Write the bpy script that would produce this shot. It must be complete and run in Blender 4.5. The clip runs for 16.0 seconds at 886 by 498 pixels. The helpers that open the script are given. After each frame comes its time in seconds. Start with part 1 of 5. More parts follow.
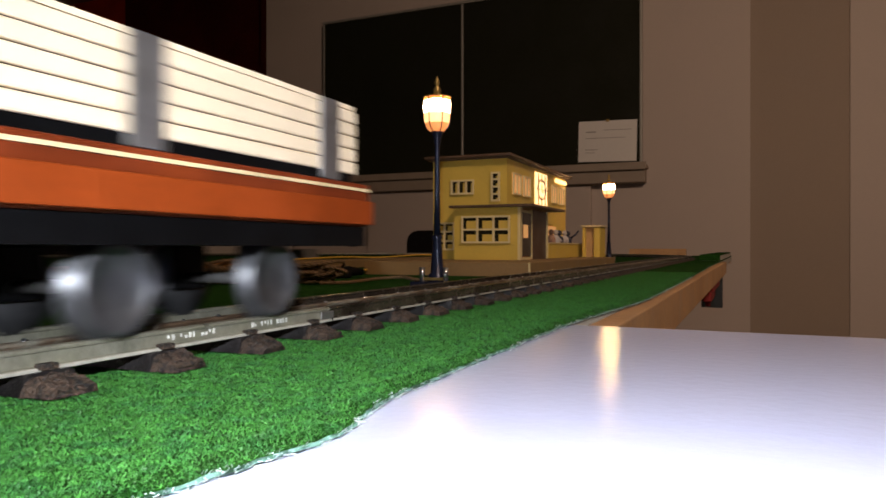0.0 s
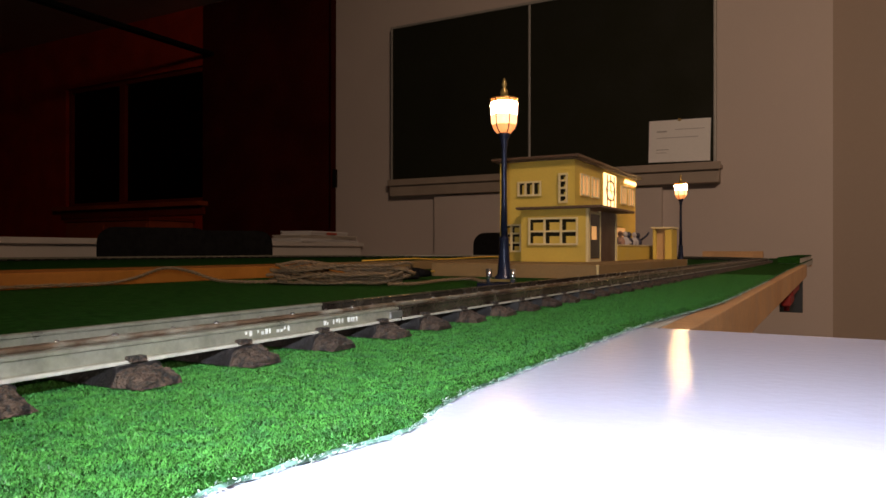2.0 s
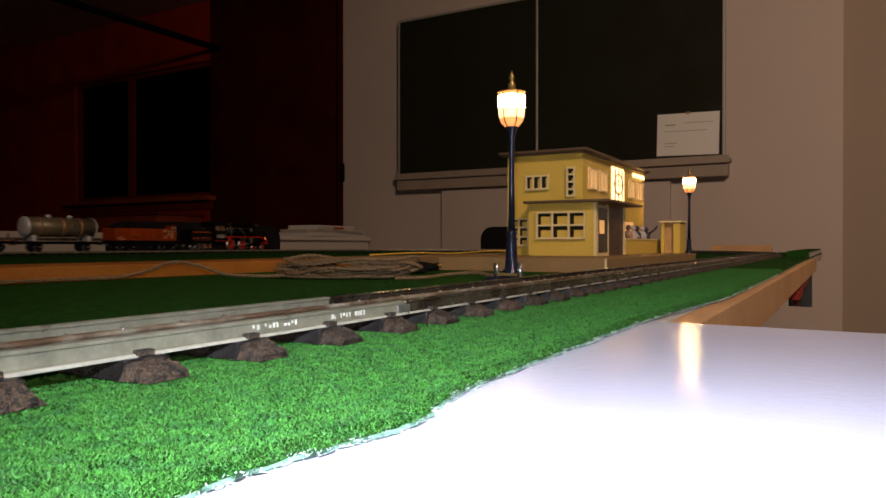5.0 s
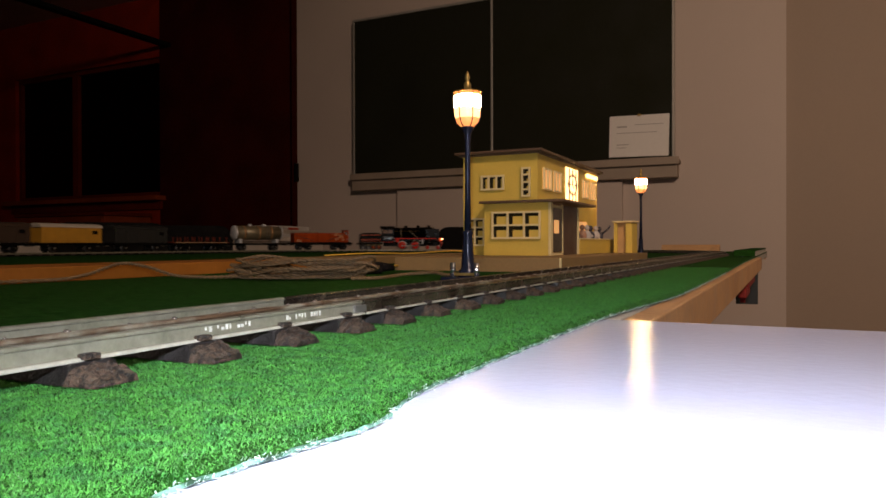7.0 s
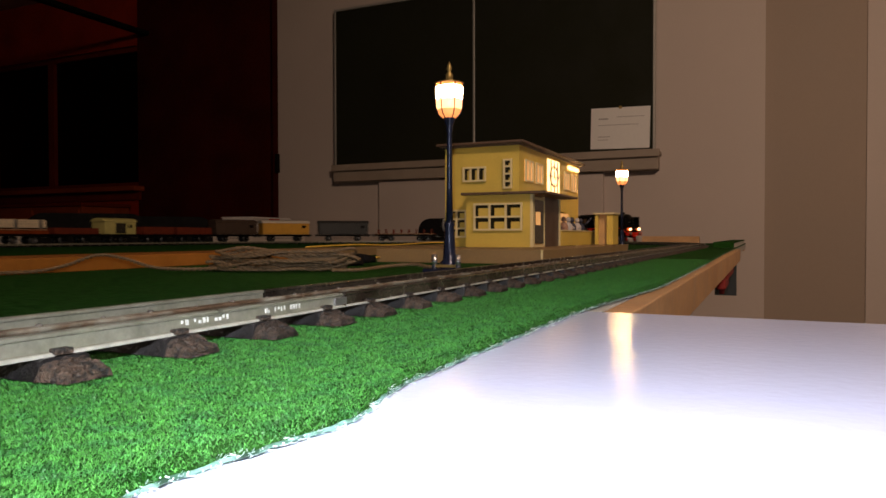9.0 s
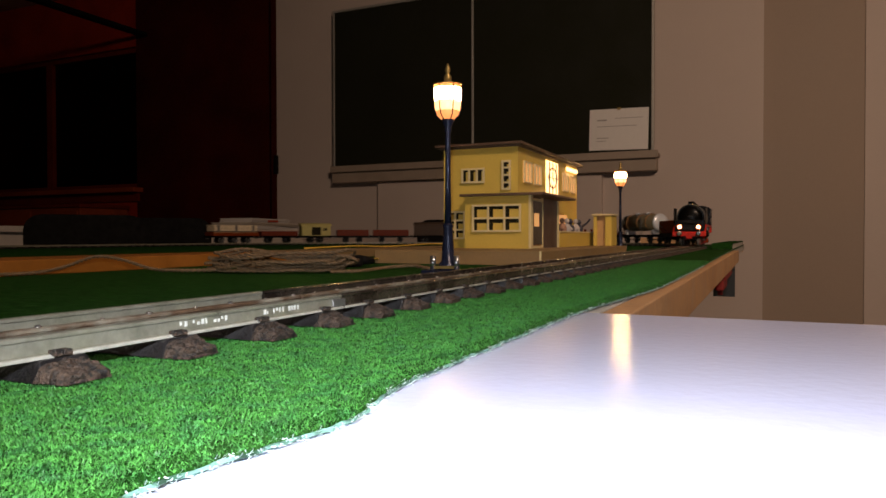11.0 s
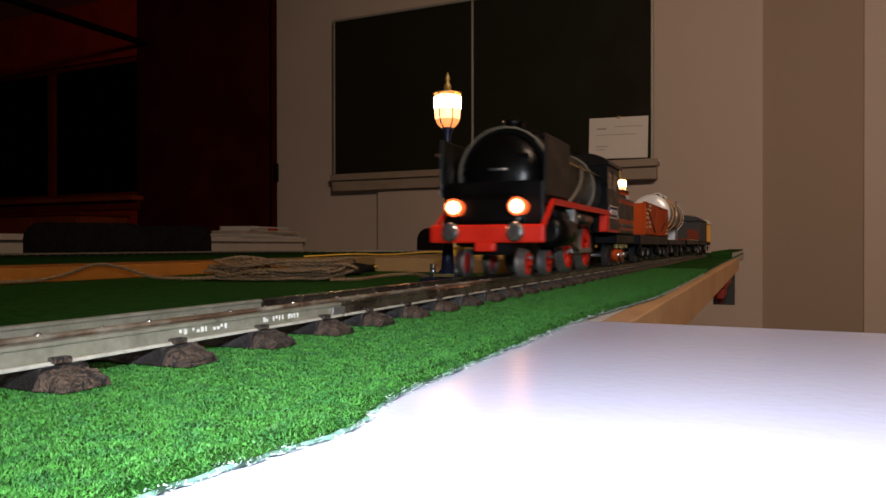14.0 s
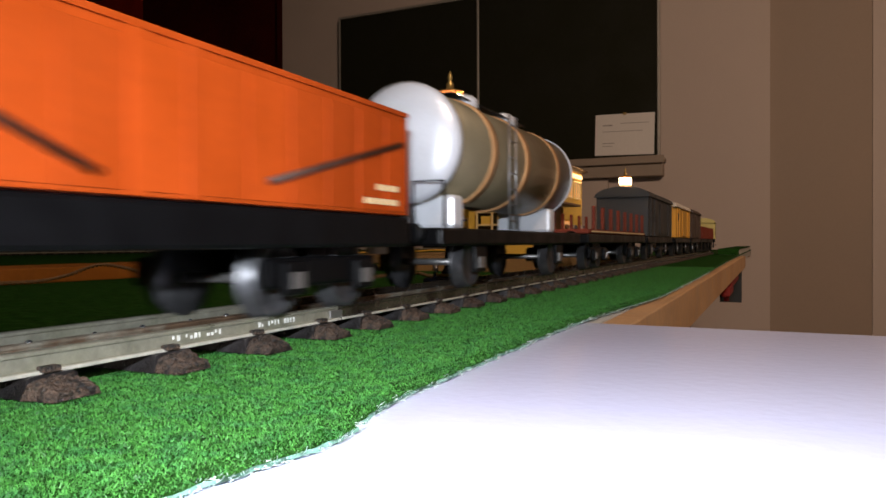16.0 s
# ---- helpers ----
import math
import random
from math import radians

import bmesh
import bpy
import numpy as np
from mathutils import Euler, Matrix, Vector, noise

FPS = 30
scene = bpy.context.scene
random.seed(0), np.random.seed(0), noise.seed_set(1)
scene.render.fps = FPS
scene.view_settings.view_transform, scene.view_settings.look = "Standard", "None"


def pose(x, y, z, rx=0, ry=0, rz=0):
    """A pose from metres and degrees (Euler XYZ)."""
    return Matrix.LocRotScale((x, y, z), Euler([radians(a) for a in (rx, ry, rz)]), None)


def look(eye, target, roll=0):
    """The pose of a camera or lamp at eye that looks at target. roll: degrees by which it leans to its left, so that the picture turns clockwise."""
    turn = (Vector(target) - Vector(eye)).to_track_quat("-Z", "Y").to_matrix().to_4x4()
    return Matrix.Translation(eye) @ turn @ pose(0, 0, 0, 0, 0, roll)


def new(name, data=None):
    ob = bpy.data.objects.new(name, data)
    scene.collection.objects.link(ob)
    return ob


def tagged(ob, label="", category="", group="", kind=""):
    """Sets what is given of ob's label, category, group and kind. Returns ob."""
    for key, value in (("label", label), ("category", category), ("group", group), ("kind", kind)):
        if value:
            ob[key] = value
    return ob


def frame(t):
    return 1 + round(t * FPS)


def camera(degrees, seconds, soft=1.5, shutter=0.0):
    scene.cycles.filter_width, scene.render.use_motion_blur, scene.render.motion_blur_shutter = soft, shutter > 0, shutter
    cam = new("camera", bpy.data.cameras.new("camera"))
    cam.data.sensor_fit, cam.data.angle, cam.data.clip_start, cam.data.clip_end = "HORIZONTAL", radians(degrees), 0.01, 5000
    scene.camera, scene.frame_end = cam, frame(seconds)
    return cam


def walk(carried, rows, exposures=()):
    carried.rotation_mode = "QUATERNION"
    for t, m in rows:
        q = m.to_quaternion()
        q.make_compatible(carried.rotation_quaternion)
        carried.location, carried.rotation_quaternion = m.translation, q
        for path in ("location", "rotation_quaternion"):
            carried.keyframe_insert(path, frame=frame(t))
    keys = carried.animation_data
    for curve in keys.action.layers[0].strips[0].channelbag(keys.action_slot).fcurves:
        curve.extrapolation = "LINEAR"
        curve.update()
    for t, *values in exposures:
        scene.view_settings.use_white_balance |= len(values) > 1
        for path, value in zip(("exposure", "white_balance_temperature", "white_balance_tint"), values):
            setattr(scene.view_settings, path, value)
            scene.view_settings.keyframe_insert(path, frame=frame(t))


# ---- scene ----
cam = camera(64.6, 16.0, soft=1.6, shutter=0.6)
PATH = [
    (0, 0.1261, -0.1965, 0.0276, 89.93, 0.01, 23.61),
    (0.5, 0.1261, -0.1987, 0.0269, 90.24, 0.07, 25.62),
    (1, 0.1260, -0.1990, 0.0268, 90.32, 0.01, 28.01),
    (1.5, 0.1273, -0.1978, 0.0276, 90.05, -0.04, 29.19),
    (2, 0.1266, -0.1983, 0.0271, 90.11, -0.06, 29.04),
    (2.5, 0.1265, -0.1980, 0.0269, 90.12, 0.06, 29.68),
    (3, 0.1261, -0.1981, 0.0270, 90.03, -0.02, 31.28),
    (5.5, 0.1262, -0.1973, 0.0269, 89.59, 0.00, 28.78),
    (6, 0.1257, -0.1967, 0.0268, 89.68, 0.02, 27.75),
    (6.5, 0.1254, -0.1967, 0.0268, 89.61, 0.09, 26.71),
    (7, 0.1252, -0.1967, 0.0266, 89.66, 0.15, 26.02),
    (7.5, 0.1251, -0.1951, 0.0272, 89.16, 0.01, 25.55),
    (8, 0.1244, -0.1964, 0.0266, 89.21, -0.01, 24.88),
    (8.5, 0.1248, -0.1948, 0.0270, 88.96, 0.05, 24.70),
    (9, 0.1248, -0.1952, 0.0268, 88.96, 0.09, 24.55),
    (11.5, 0.1252, -0.1956, 0.0269, 89.11, 0.08, 24.43),
    (12, 0.1250, -0.1956, 0.0271, 89.14, 0.00, 24.41),
    (12.5, 0.1250, -0.1955, 0.0271, 89.14, -0.01, 24.41),
    (13, 0.1249, -0.1962, 0.0269, 89.44, 0.00, 24.37),
    (13.5, 0.1255, -0.1954, 0.0274, 89.62, -0.05, 24.49),
    (14, 0.1254, -0.1959, 0.0268, 89.73, 0.08, 24.44),
    (14.5, 0.1252, -0.1973, 0.0271, 89.70, 0.01, 24.30),
    (15, 0.1254, -0.1965, 0.0283, 89.67, 0.01, 24.43),
    (15.5, 0.1267, -0.1953, 0.0292, 89.53, 0.03, 24.72),
    (16, 0.1271, -0.1929, 0.0287, 89.49, 0.22, 24.97),
]
walk(cam, [(t, pose(x, y, z, rx, ry, rz)) for t, x, y, z, rx, ry, rz in PATH],
     exposures=[(0.0, -0.29), (0.6, -0.38), (1.2, -0.03), (3.0, 0.06), (5.5, 0.2), (9.0, 0.09), (12.0, 0.03), (16.0, 0.03)])

# ---- world and light ----
world = bpy.data.worlds.new("night")
scene.world = world
world.use_nodes = True
world.node_tree.nodes["Background"].inputs[0].default_value = (1.0, 0.38, 0.20, 1)
world.node_tree.nodes["Background"].inputs[1].default_value = 0.02


def lamp_object(name, kind, m, watts, colour, size=0.01):
    data = bpy.data.lights.new(name, kind)
    data.energy, data.color = watts, colour
    if kind == "AREA":
        data.size = size
    else:
        data.shadow_soft_size = size
    ob = new(name, data)
    ob.matrix_world = m
    return ob


# the small white light of the telephone that films, beside its lens
torch = lamp_object("phone_light", "SPOT", look((0.128, -0.212, 0.062), (0.085, 0.03, 0.01)), 4.4, (0.85, 0.905, 1.0), 0.003)
torch.data.spot_size, torch.data.spot_blend = radians(128), 1.0
# an assumed, unseen lamp below the ceiling, added to light the back wall dimly
room = lamp_object("room_light", "AREA", look((1.3, -0.95, 1.78), (0.45, 3.5, 0.52)), 34, (1.0, 0.72, 0.53), 0.4)
room.data.spread = radians(122)


# ---- materials ----
def material(name, colour, rough=0.6, metal=0.0, var=0.18, scale=60.0, bump=0.0, fine=600.0, emit=0.0, emit_colour=None, random_var=0.0, second=None, second_scale=8.0, coat=0.0, spec=0.5):
    m = bpy.data.materials.new(name)
    m.use_nodes = True
    nt = m.node_tree
    b = nt.nodes["Principled BSDF"]
    b.inputs["Roughness"].default_value = rough
    b.inputs["Metallic"].default_value = metal
    b.inputs["Specular IOR Level"].default_value = spec
    b.inputs["Coat Weight"].default_value = coat
    tc = nt.nodes.new("ShaderNodeTexCoord")

    def noise_node(s, detail=4.0):
        n = nt.nodes.new("ShaderNodeTexNoise")
        n.inputs["Scale"].default_value, n.inputs["Detail"].default_value = s, detail
        nt.links.new(tc.outputs["Object"], n.inputs["Vector"])
        return n

    n1, n2 = noise_node(scale), noise_node(fine)
    add = nt.nodes.new("ShaderNodeMath")
    add.operation = "MULTIPLY_ADD"
    nt.links.new(n2.outputs["Fac"], add.inputs[0])
    add.inputs[1].default_value = 0.5
    nt.links.new(n1.outputs["Fac"], add.inputs[2])
    rng = nt.nodes.new("ShaderNodeMapRange")
    rng.inputs["From Min"].default_value, rng.inputs["From Max"].default_value = 0.45, 1.05
    rng.inputs["To Min"].default_value, rng.inputs["To Max"].default_value = 1 - var, 1 + var
    nt.links.new(add.outputs[0], rng.inputs["Value"])
    val = rng.outputs[0]
    if random_var:
        oi = nt.nodes.new("ShaderNodeObjectInfo")
        r2 = nt.nodes.new("ShaderNodeMapRange")
        r2.inputs["To Min"].default_value, r2.inputs["To Max"].default_value = 1 - random_var, 1 + random_var
        nt.links.new(oi.outputs["Random"], r2.inputs["Value"])
        mu = nt.nodes.new("ShaderNodeMath")
        mu.operation = "MULTIPLY"
        nt.links.new(val, mu.inputs[0])
        nt.links.new(r2.outputs[0], mu.inputs[1])
        val = mu.outputs[0]
    base = nt.nodes.new("ShaderNodeRGB")
    base.outputs[0].default_value = (*colour, 1)
    col = base.outputs[0]
    if second:
        n3 = noise_node(second_scale, 6.0)
        rmp = nt.nodes.new("ShaderNodeMapRange")
        rmp.inputs["From Min"].default_value, rmp.inputs["From Max"].default_value = 0.46, 0.62
        nt.links.new(n3.outputs["Fac"], rmp.inputs["Value"])
        mx = nt.nodes.new("ShaderNodeMix")
        mx.data_type = "RGBA"
        nt.links.new(rmp.outputs[0], mx.inputs[0])
        nt.links.new(col, mx.inputs[6])
        mx.inputs[7].default_value = (*second, 1)
        col = mx.outputs[2]
    sc = nt.nodes.new("ShaderNodeVectorMath")
    sc.operation = "SCALE"
    nt.links.new(col, sc.inputs[0])
    nt.links.new(val, sc.inputs["Scale"])
    nt.links.new(sc.outputs[0], b.inputs["Base Color"])
    if rough < 0.95:
        rr = nt.nodes.new("ShaderNodeMapRange")
        rr.inputs["From Min"].default_value, rr.inputs["From Max"].default_value = 0.3, 0.7
        rr.inputs["To Min"].default_value, rr.inputs["To Max"].default_value = max(0.02, rough * 0.8), min(1, rough * 1.25)
        nt.links.new(n1.outputs["Fac"], rr.inputs["Value"])
        nt.links.new(rr.outputs[0], b.inputs["Roughness"])
    if bump:
        bp = nt.nodes.new("ShaderNodeBump")
        bp.inputs["Strength"].default_value, bp.inputs["Distance"].default_value = bump, 0.001
        nt.links.new(n2.outputs["Fac"], bp.inputs["Height"])
        nt.links.new(bp.outputs[0], b.inputs["Normal"])
    if emit:
        b.inputs["Emission Color"].default_value = (*(emit_colour or colour), 1)
        b.inputs["Emission Strength"].default_value = emit
    return m


def glass_material(name, tint=(1, 1, 1), rough=0.05):
    m = bpy.data.materials.new(name)
    m.use_nodes = True
    b = m.node_tree.nodes["Principled BSDF"]
    b.inputs["Base Color"].default_value = (*tint, 1)
    b.inputs["Transmission Weight"].default_value = 1.0
    b.inputs["Roughness"].default_value = rough
    b.inputs["IOR"].default_value = 1.1
    return m


def per_island(m, low, high):
    """Gives every loose piece of a mesh its own brightness between low and high."""
    tree = m.node_tree
    shader = tree.nodes["Principled BSDF"]
    link = shader.inputs["Base Color"].links[0]
    source = link.from_socket
    geo = tree.nodes.new("ShaderNodeNewGeometry")
    span = tree.nodes.new("ShaderNodeMapRange")
    span.inputs["To Min"].default_value, span.inputs["To Max"].default_value = low, high
    scale = tree.nodes.new("ShaderNodeVectorMath")
    scale.operation = "SCALE"
    tree.links.new(geo.outputs["Random Per Island"], span.inputs["Value"])
    tree.links.new(source, scale.inputs[0])
    tree.links.new(span.outputs["Result"], scale.inputs["Scale"])
    tree.links.new(scale.outputs["Vector"], shader.inputs["Base Color"])


M = {}
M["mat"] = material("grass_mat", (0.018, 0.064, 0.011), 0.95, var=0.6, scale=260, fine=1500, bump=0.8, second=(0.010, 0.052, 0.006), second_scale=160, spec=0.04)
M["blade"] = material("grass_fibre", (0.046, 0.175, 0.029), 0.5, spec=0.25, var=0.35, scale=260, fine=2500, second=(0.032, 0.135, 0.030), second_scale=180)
per_island(M["blade"], 0.50, 1.65)
M["lip"] = material("mat_cut_lip", (0.13, 0.26, 0.20), 0.8, var=0.7, scale=500, second=(0.008, 0.036, 0.016), second_scale=260)
M["fringe"] = material("mat_backing", (0.62, 0.72, 0.70), 0.8, var=0.3, scale=300)
M["panel"] = material("white_laminate", (0.63, 0.64, 0.82), 0.20, var=0.03, scale=5, fine=300, bump=0.09)
M["board_top"] = material("board_top", (0.50, 0.47, 0.42), 0.6, var=0.12, scale=20)
M["wood"] = material("pine_edge", (0.52, 0.30, 0.14), 0.6, var=0.2, scale=25, fine=200, second=(0.46, 0.25, 0.11), second_scale=9, bump=0.1)
M["orange_wood"] = material("orange_wood", (0.31, 0.108, 0.011), 0.55, var=0.2, scale=25, fine=220, bump=0.1)
M["rail"] = material("rail_steel", (0.28, 0.27, 0.21), 0.34, 0.45, var=0.3, scale=150, fine=900, second=(0.25, 0.245, 0.18), second_scale=110, bump=0.2)
M["rail_rust"] = material("rail_rust", (0.16, 0.10, 0.06), 0.5, 0.5, var=0.35, scale=200, fine=900, second=(0.34, 0.31, 0.24), second_scale=90, bump=0.2)
# paler than the rail steel: the glint along the foot is put into the colour
M["rail_foot"] = material("rail_foot_highlight", (0.55, 0.53, 0.45), 0.35, 0.35, var=0.25, scale=200, fine=900)
M["rail_mark"] = material("rail_stamp", (0.68, 0.68, 0.64), 0.4, 0.2, var=0.3, scale=900)
M["sleeper"] = material("sleeper_black", (0.016, 0.014, 0.014), 0.42, var=0.5, scale=200, fine=900, bump=0.5, random_var=0.3)
M["sleeper_end"] = material("sleeper_rust", (0.058, 0.036, 0.023), 0.6, var=0.7, scale=700, fine=1800, bump=1.0, second=(0.006, 0.005, 0.004), second_scale=620, random_var=0.25)
M["wall"] = material("wall_paint", (0.55, 0.46, 0.405), 0.9, var=0.04, scale=3, fine=120, bump=0.1)
# darker, browner copy of wall_paint: the shade of the recess is in the colour
M["wall_shaded"] = material("wall_paint_shaded", (0.36, 0.28, 0.22), 0.9, var=0.05, scale=3, fine=120)
M["ceiling"] = material("ceiling_paint", (0.6, 0.55, 0.5), 0.9, var=0.03, scale=3)
M["panelling"] = material("dark_red_panelling", (0.36, 0.026, 0.0070), 0.7, var=0.3, scale=5, fine=50, bump=0.1, spec=0.1)
# the lack of light on this stretch of wall is put into its colour
M["unlit_wall"] = material("unlit_wall_near_black", (0.052, 0.0045, 0.0015), 0.8, var=0.4, scale=4, fine=40, spec=0.1)
M["wall_light"] = material("wall_board_paint", (0.54, 0.45, 0.395), 0.85, var=0.04, scale=4, fine=120)
M["floor"] = material("floor_lino", (0.10, 0.07, 0.05), 0.6, var=0.2, scale=6)
M["chalkboard"] = material("chalkboard_green", (0.013, 0.0135, 0.0060), 0.8, var=0.25, scale=4, fine=60, spec=0.25)
M["alu"] = material("aluminium", (0.42, 0.40, 0.36), 0.45, 0.4, var=0.08)
M["tray"] = material("tray_wood", (0.34, 0.27, 0.21), 0.6, var=0.12, scale=10)
M["paper"] = material("paper", (0.80, 0.76, 0.72), 0.9, var=0.03)
M["print"] = material("print_grey", (0.42, 0.38, 0.36), 0.9)
M["red_print"] = material("red_print", (0.5, 0.07, 0.03), 0.8)
M["dark_wood"] = material("dark_wood", (0.035, 0.005, 0.002), 0.55, var=0.35, scale=6, fine=60)
M["dark_wood2"] = material("dark_wood_light", (0.30, 0.055, 0.016), 0.6, var=0.3, scale=6, fine=60, spec=0.15)
M["black"] = material("black_plastic", (0.005, 0.004, 0.004), 0.7, var=0.2, spec=0.15)
M["box_white"] = material("white_card", (0.62, 0.55, 0.46), 0.8, var=0.06, scale=10)
M["wire"] = material("fabric_wire", (0.17, 0.105, 0.050), 0.5, var=0.6, scale=500, fine=1500, bump=0.6)
M["wire_yellow"] = material("yellow_wire", (0.7, 0.42, 0.05), 0.5)
M["yellow_wall"] = material("station_yellow", (0.62, 0.44, 0.075), 0.6, var=0.08, scale=30, fine=400, bump=0.06)
M["cream"] = material("station_cream", (0.70, 0.58, 0.30), 0.6, var=0.06, scale=40)
M["platform"] = material("platform_tan", (0.25, 0.155, 0.062), 0.7, var=0.15, scale=30, fine=400)
M["roof"] = material("roof_brown", (0.10, 0.058, 0.034), 0.6, var=0.2, scale=40)
M["pane_dark"] = material("window_dark", (0.02, 0.018, 0.01), 0.2, var=0.1)
M["door_brown"] = material("door_brown", (0.045, 0.02, 0.014), 0.35, var=0.2, scale=40)
M["lit"] = material("lit_window", (1.0, 0.62, 0.28), 0.5, emit=2.2, emit_colour=(1.0, 0.62, 0.28))
M["lit_dim"] = material("lit_window_dim", (0.75, 0.4, 0.14), 0.5, emit=0.42, emit_colour=(1.0, 0.50, 0.18))
M["interior"] = material("station_interior", (0.5, 0.30, 0.12), 0.7)
M["iron"] = material("lamp_iron", (0.018, 0.022, 0.045), 0.22, 0.35, var=0.35, scale=200, fine=900, bump=0.2)
M["brass"] = material("brass", (0.42, 0.28, 0.09), 0.38, 0.7, var=0.3, scale=300)
M["chrome"] = material("chrome", (0.75, 0.75, 0.75), 0.15, 0.95)
M["glow"] = material("lantern_glow", (1.0, 0.45, 0.18), 0.4, emit=1.1, emit_colour=(1.0, 0.32, 0.085))
M["glow_hot"] = material("lantern_glow_hot", (1.0, 0.6, 0.3), 0.4, emit=2.6, emit_colour=(1.0, 0.50, 0.20))
M["bulb"] = material("lantern_bulb", (1.0, 0.9, 0.7), 0.4, emit=110.0, emit_colour=(1.0, 0.58, 0.26))
M["lamp_rim"] = material("headlamp_rim_glow", (0.8, 0.15, 0.05), 0.4, emit=0.8, emit_colour=(1.0, 0.13, 0.02))
M["headlight"] = material("headlight_glow", (1.0, 0.7, 0.45), 0.4, emit=9.0, emit_colour=(1.0, 0.50, 0.24))
M["rust_red"] = material("wagon_rust_red", (0.14, 0.024, 0.006), 0.5, var=0.35, scale=50, spec=0.15, second=(0.20, 0.035, 0.008), second_scale=30)
M["rail_dark"] = material("rail_dull", (0.15, 0.13, 0.10), 0.24, 0.8, var=0.3, scale=150, fine=900, second=(0.06, 0.045, 0.035), second_scale=70, bump=0.15)
M["loco_black"] = material("loco_black", (0.0022, 0.0019, 0.0017), 0.30, var=0.25, scale=60, fine=500, spec=0.17)
M["frame_black"] = material("frame_black", (0.0030, 0.0030, 0.0033), 0.4, var=0.3, scale=100, spec=0.13)
M["loco_red"] = material("loco_red", (0.54, 0.018, 0.006), 0.4, var=0.15, scale=60, spec=0.25)
M["steel"] = material("bright_steel", (0.31, 0.30, 0.29), 0.38, 0.8, var=0.2, scale=120)
M["wheel"] = material("wheel_steel", (0.11, 0.11, 0.115), 0.38, 0.7, var=0.3, scale=150)
M["spring"] = material("spring_yellow", (0.42, 0.36, 0.14), 0.5, var=0.2, scale=150)
M["lining"] = material("lining_orange", (0.75, 0.085, 0.012), 0.5, var=0.1)
M["band"] = material("boiler_band", (0.16, 0.14, 0.10), 0.35, 0.35)
# opaque pane: the warm light that shows in the cab windows is its colour
M["celluloid"] = material("celluloid_warm_light", (0.20, 0.115, 0.065), 0.25, var=0.35, scale=60)
M["sill"] = material("wagon_sill_orange", (0.24, 0.040, 0.006), 0.5, var=0.25, scale=50, spec=0.15)
M["orange"] = material("wagon_orange", (0.34, 0.047, 0.0045), 0.55, var=0.2, scale=40, fine=400, bump=0.06, spec=0.12, random_var=0.13)
M["brown_red"] = material("wagon_brown_red", (0.16, 0.026, 0.010), 0.6, var=0.2, scale=40, spec=0.25)
M["ink"] = material("lettering_cream", (0.72, 0.55, 0.30), 0.6)
M["silver"] = material("tank_silver", (0.72, 0.74, 0.78), 0.35, 0.25, var=0.08, scale=40)
M["tank_brass"] = material("tank_drab", (0.22, 0.18, 0.11), 0.4, 0.35, var=0.15, scale=50)
M["copper"] = material("tank_band", (0.52, 0.28, 0.12), 0.4, 0.4)
M["van_green"] = material("van_dark", (0.020, 0.022, 0.022), 0.5, var=0.2, scale=50)
M["van_yellow"] = material("van_yellow", (0.62, 0.31, 0.03), 0.55, var=0.12, scale=40)
M["van_cream"] = material("van_pale_yellow", (0.52, 0.46, 0.16), 0.55, var=0.12, scale=40)
M["van_brown"] = material("van_brown", (0.06, 0.035, 0.022), 0.55, var=0.2, scale=40)
M["load"] = material("cream_boards", (0.80, 0.66, 0.46), 0.65, var=0.08, scale=40, fine=500, bump=0.08, random_var=0.06)
M["skin"] = material("figure_skin", (0.35, 0.19, 0.12), 0.6)
M["shirt"] = material("figure_shirt", (0.42, 0.38, 0.36), 0.7)
M["suit"] = material("figure_suit", (0.03, 0.03, 0.05), 0.6)
M["night_glass"] = material("night_glass", (0.004, 0.0006, 0.0003), 0.08, var=0.05, spec=0.25)
M["night_glass"].node_tree.nodes["Principled BSDF"].inputs["IOR"].default_value = 1.42
M["white_paint"] = material("white_paint", (0.66, 0.60, 0.53), 0.55, var=0.05, scale=6)
M["frame_brown"] = material("window_frame_brown", (0.16, 0.016, 0.005), 0.6, var=0.25, scale=8, spec=0.15)
M["red_cloth"] = material("red_cloth", (0.22, 0.012, 0.008), 0.8, var=0.3, scale=40)


# ---- mesh helpers ----
def box(bm, x0, x1, y0, y1, z0, z1, bevel=0.0):
    vs = [bm.verts.new(p) for p in ((x0, y0, z0), (x1, y0, z0), (x1, y1, z0), (x0, y1, z0), (x0, y0, z1), (x1, y0, z1), (x1, y1, z1), (x0, y1, z1))]
    fs = [bm.faces.new([vs[i] for i in q]) for q in ((3, 2, 1, 0), (4, 5, 6, 7), (0, 1, 5, 4), (1, 2, 6, 5), (2, 3, 7, 6), (3, 0, 4, 7))]
    if bevel:
        bmesh.ops.bevel(bm, geom=list({e for f in fs for e in f.edges}), offset=bevel, segments=2, affect="EDGES", profile=0.5)
    return bm


def boxed(*a, **k):
    return box(bmesh.new(), *a, **k)


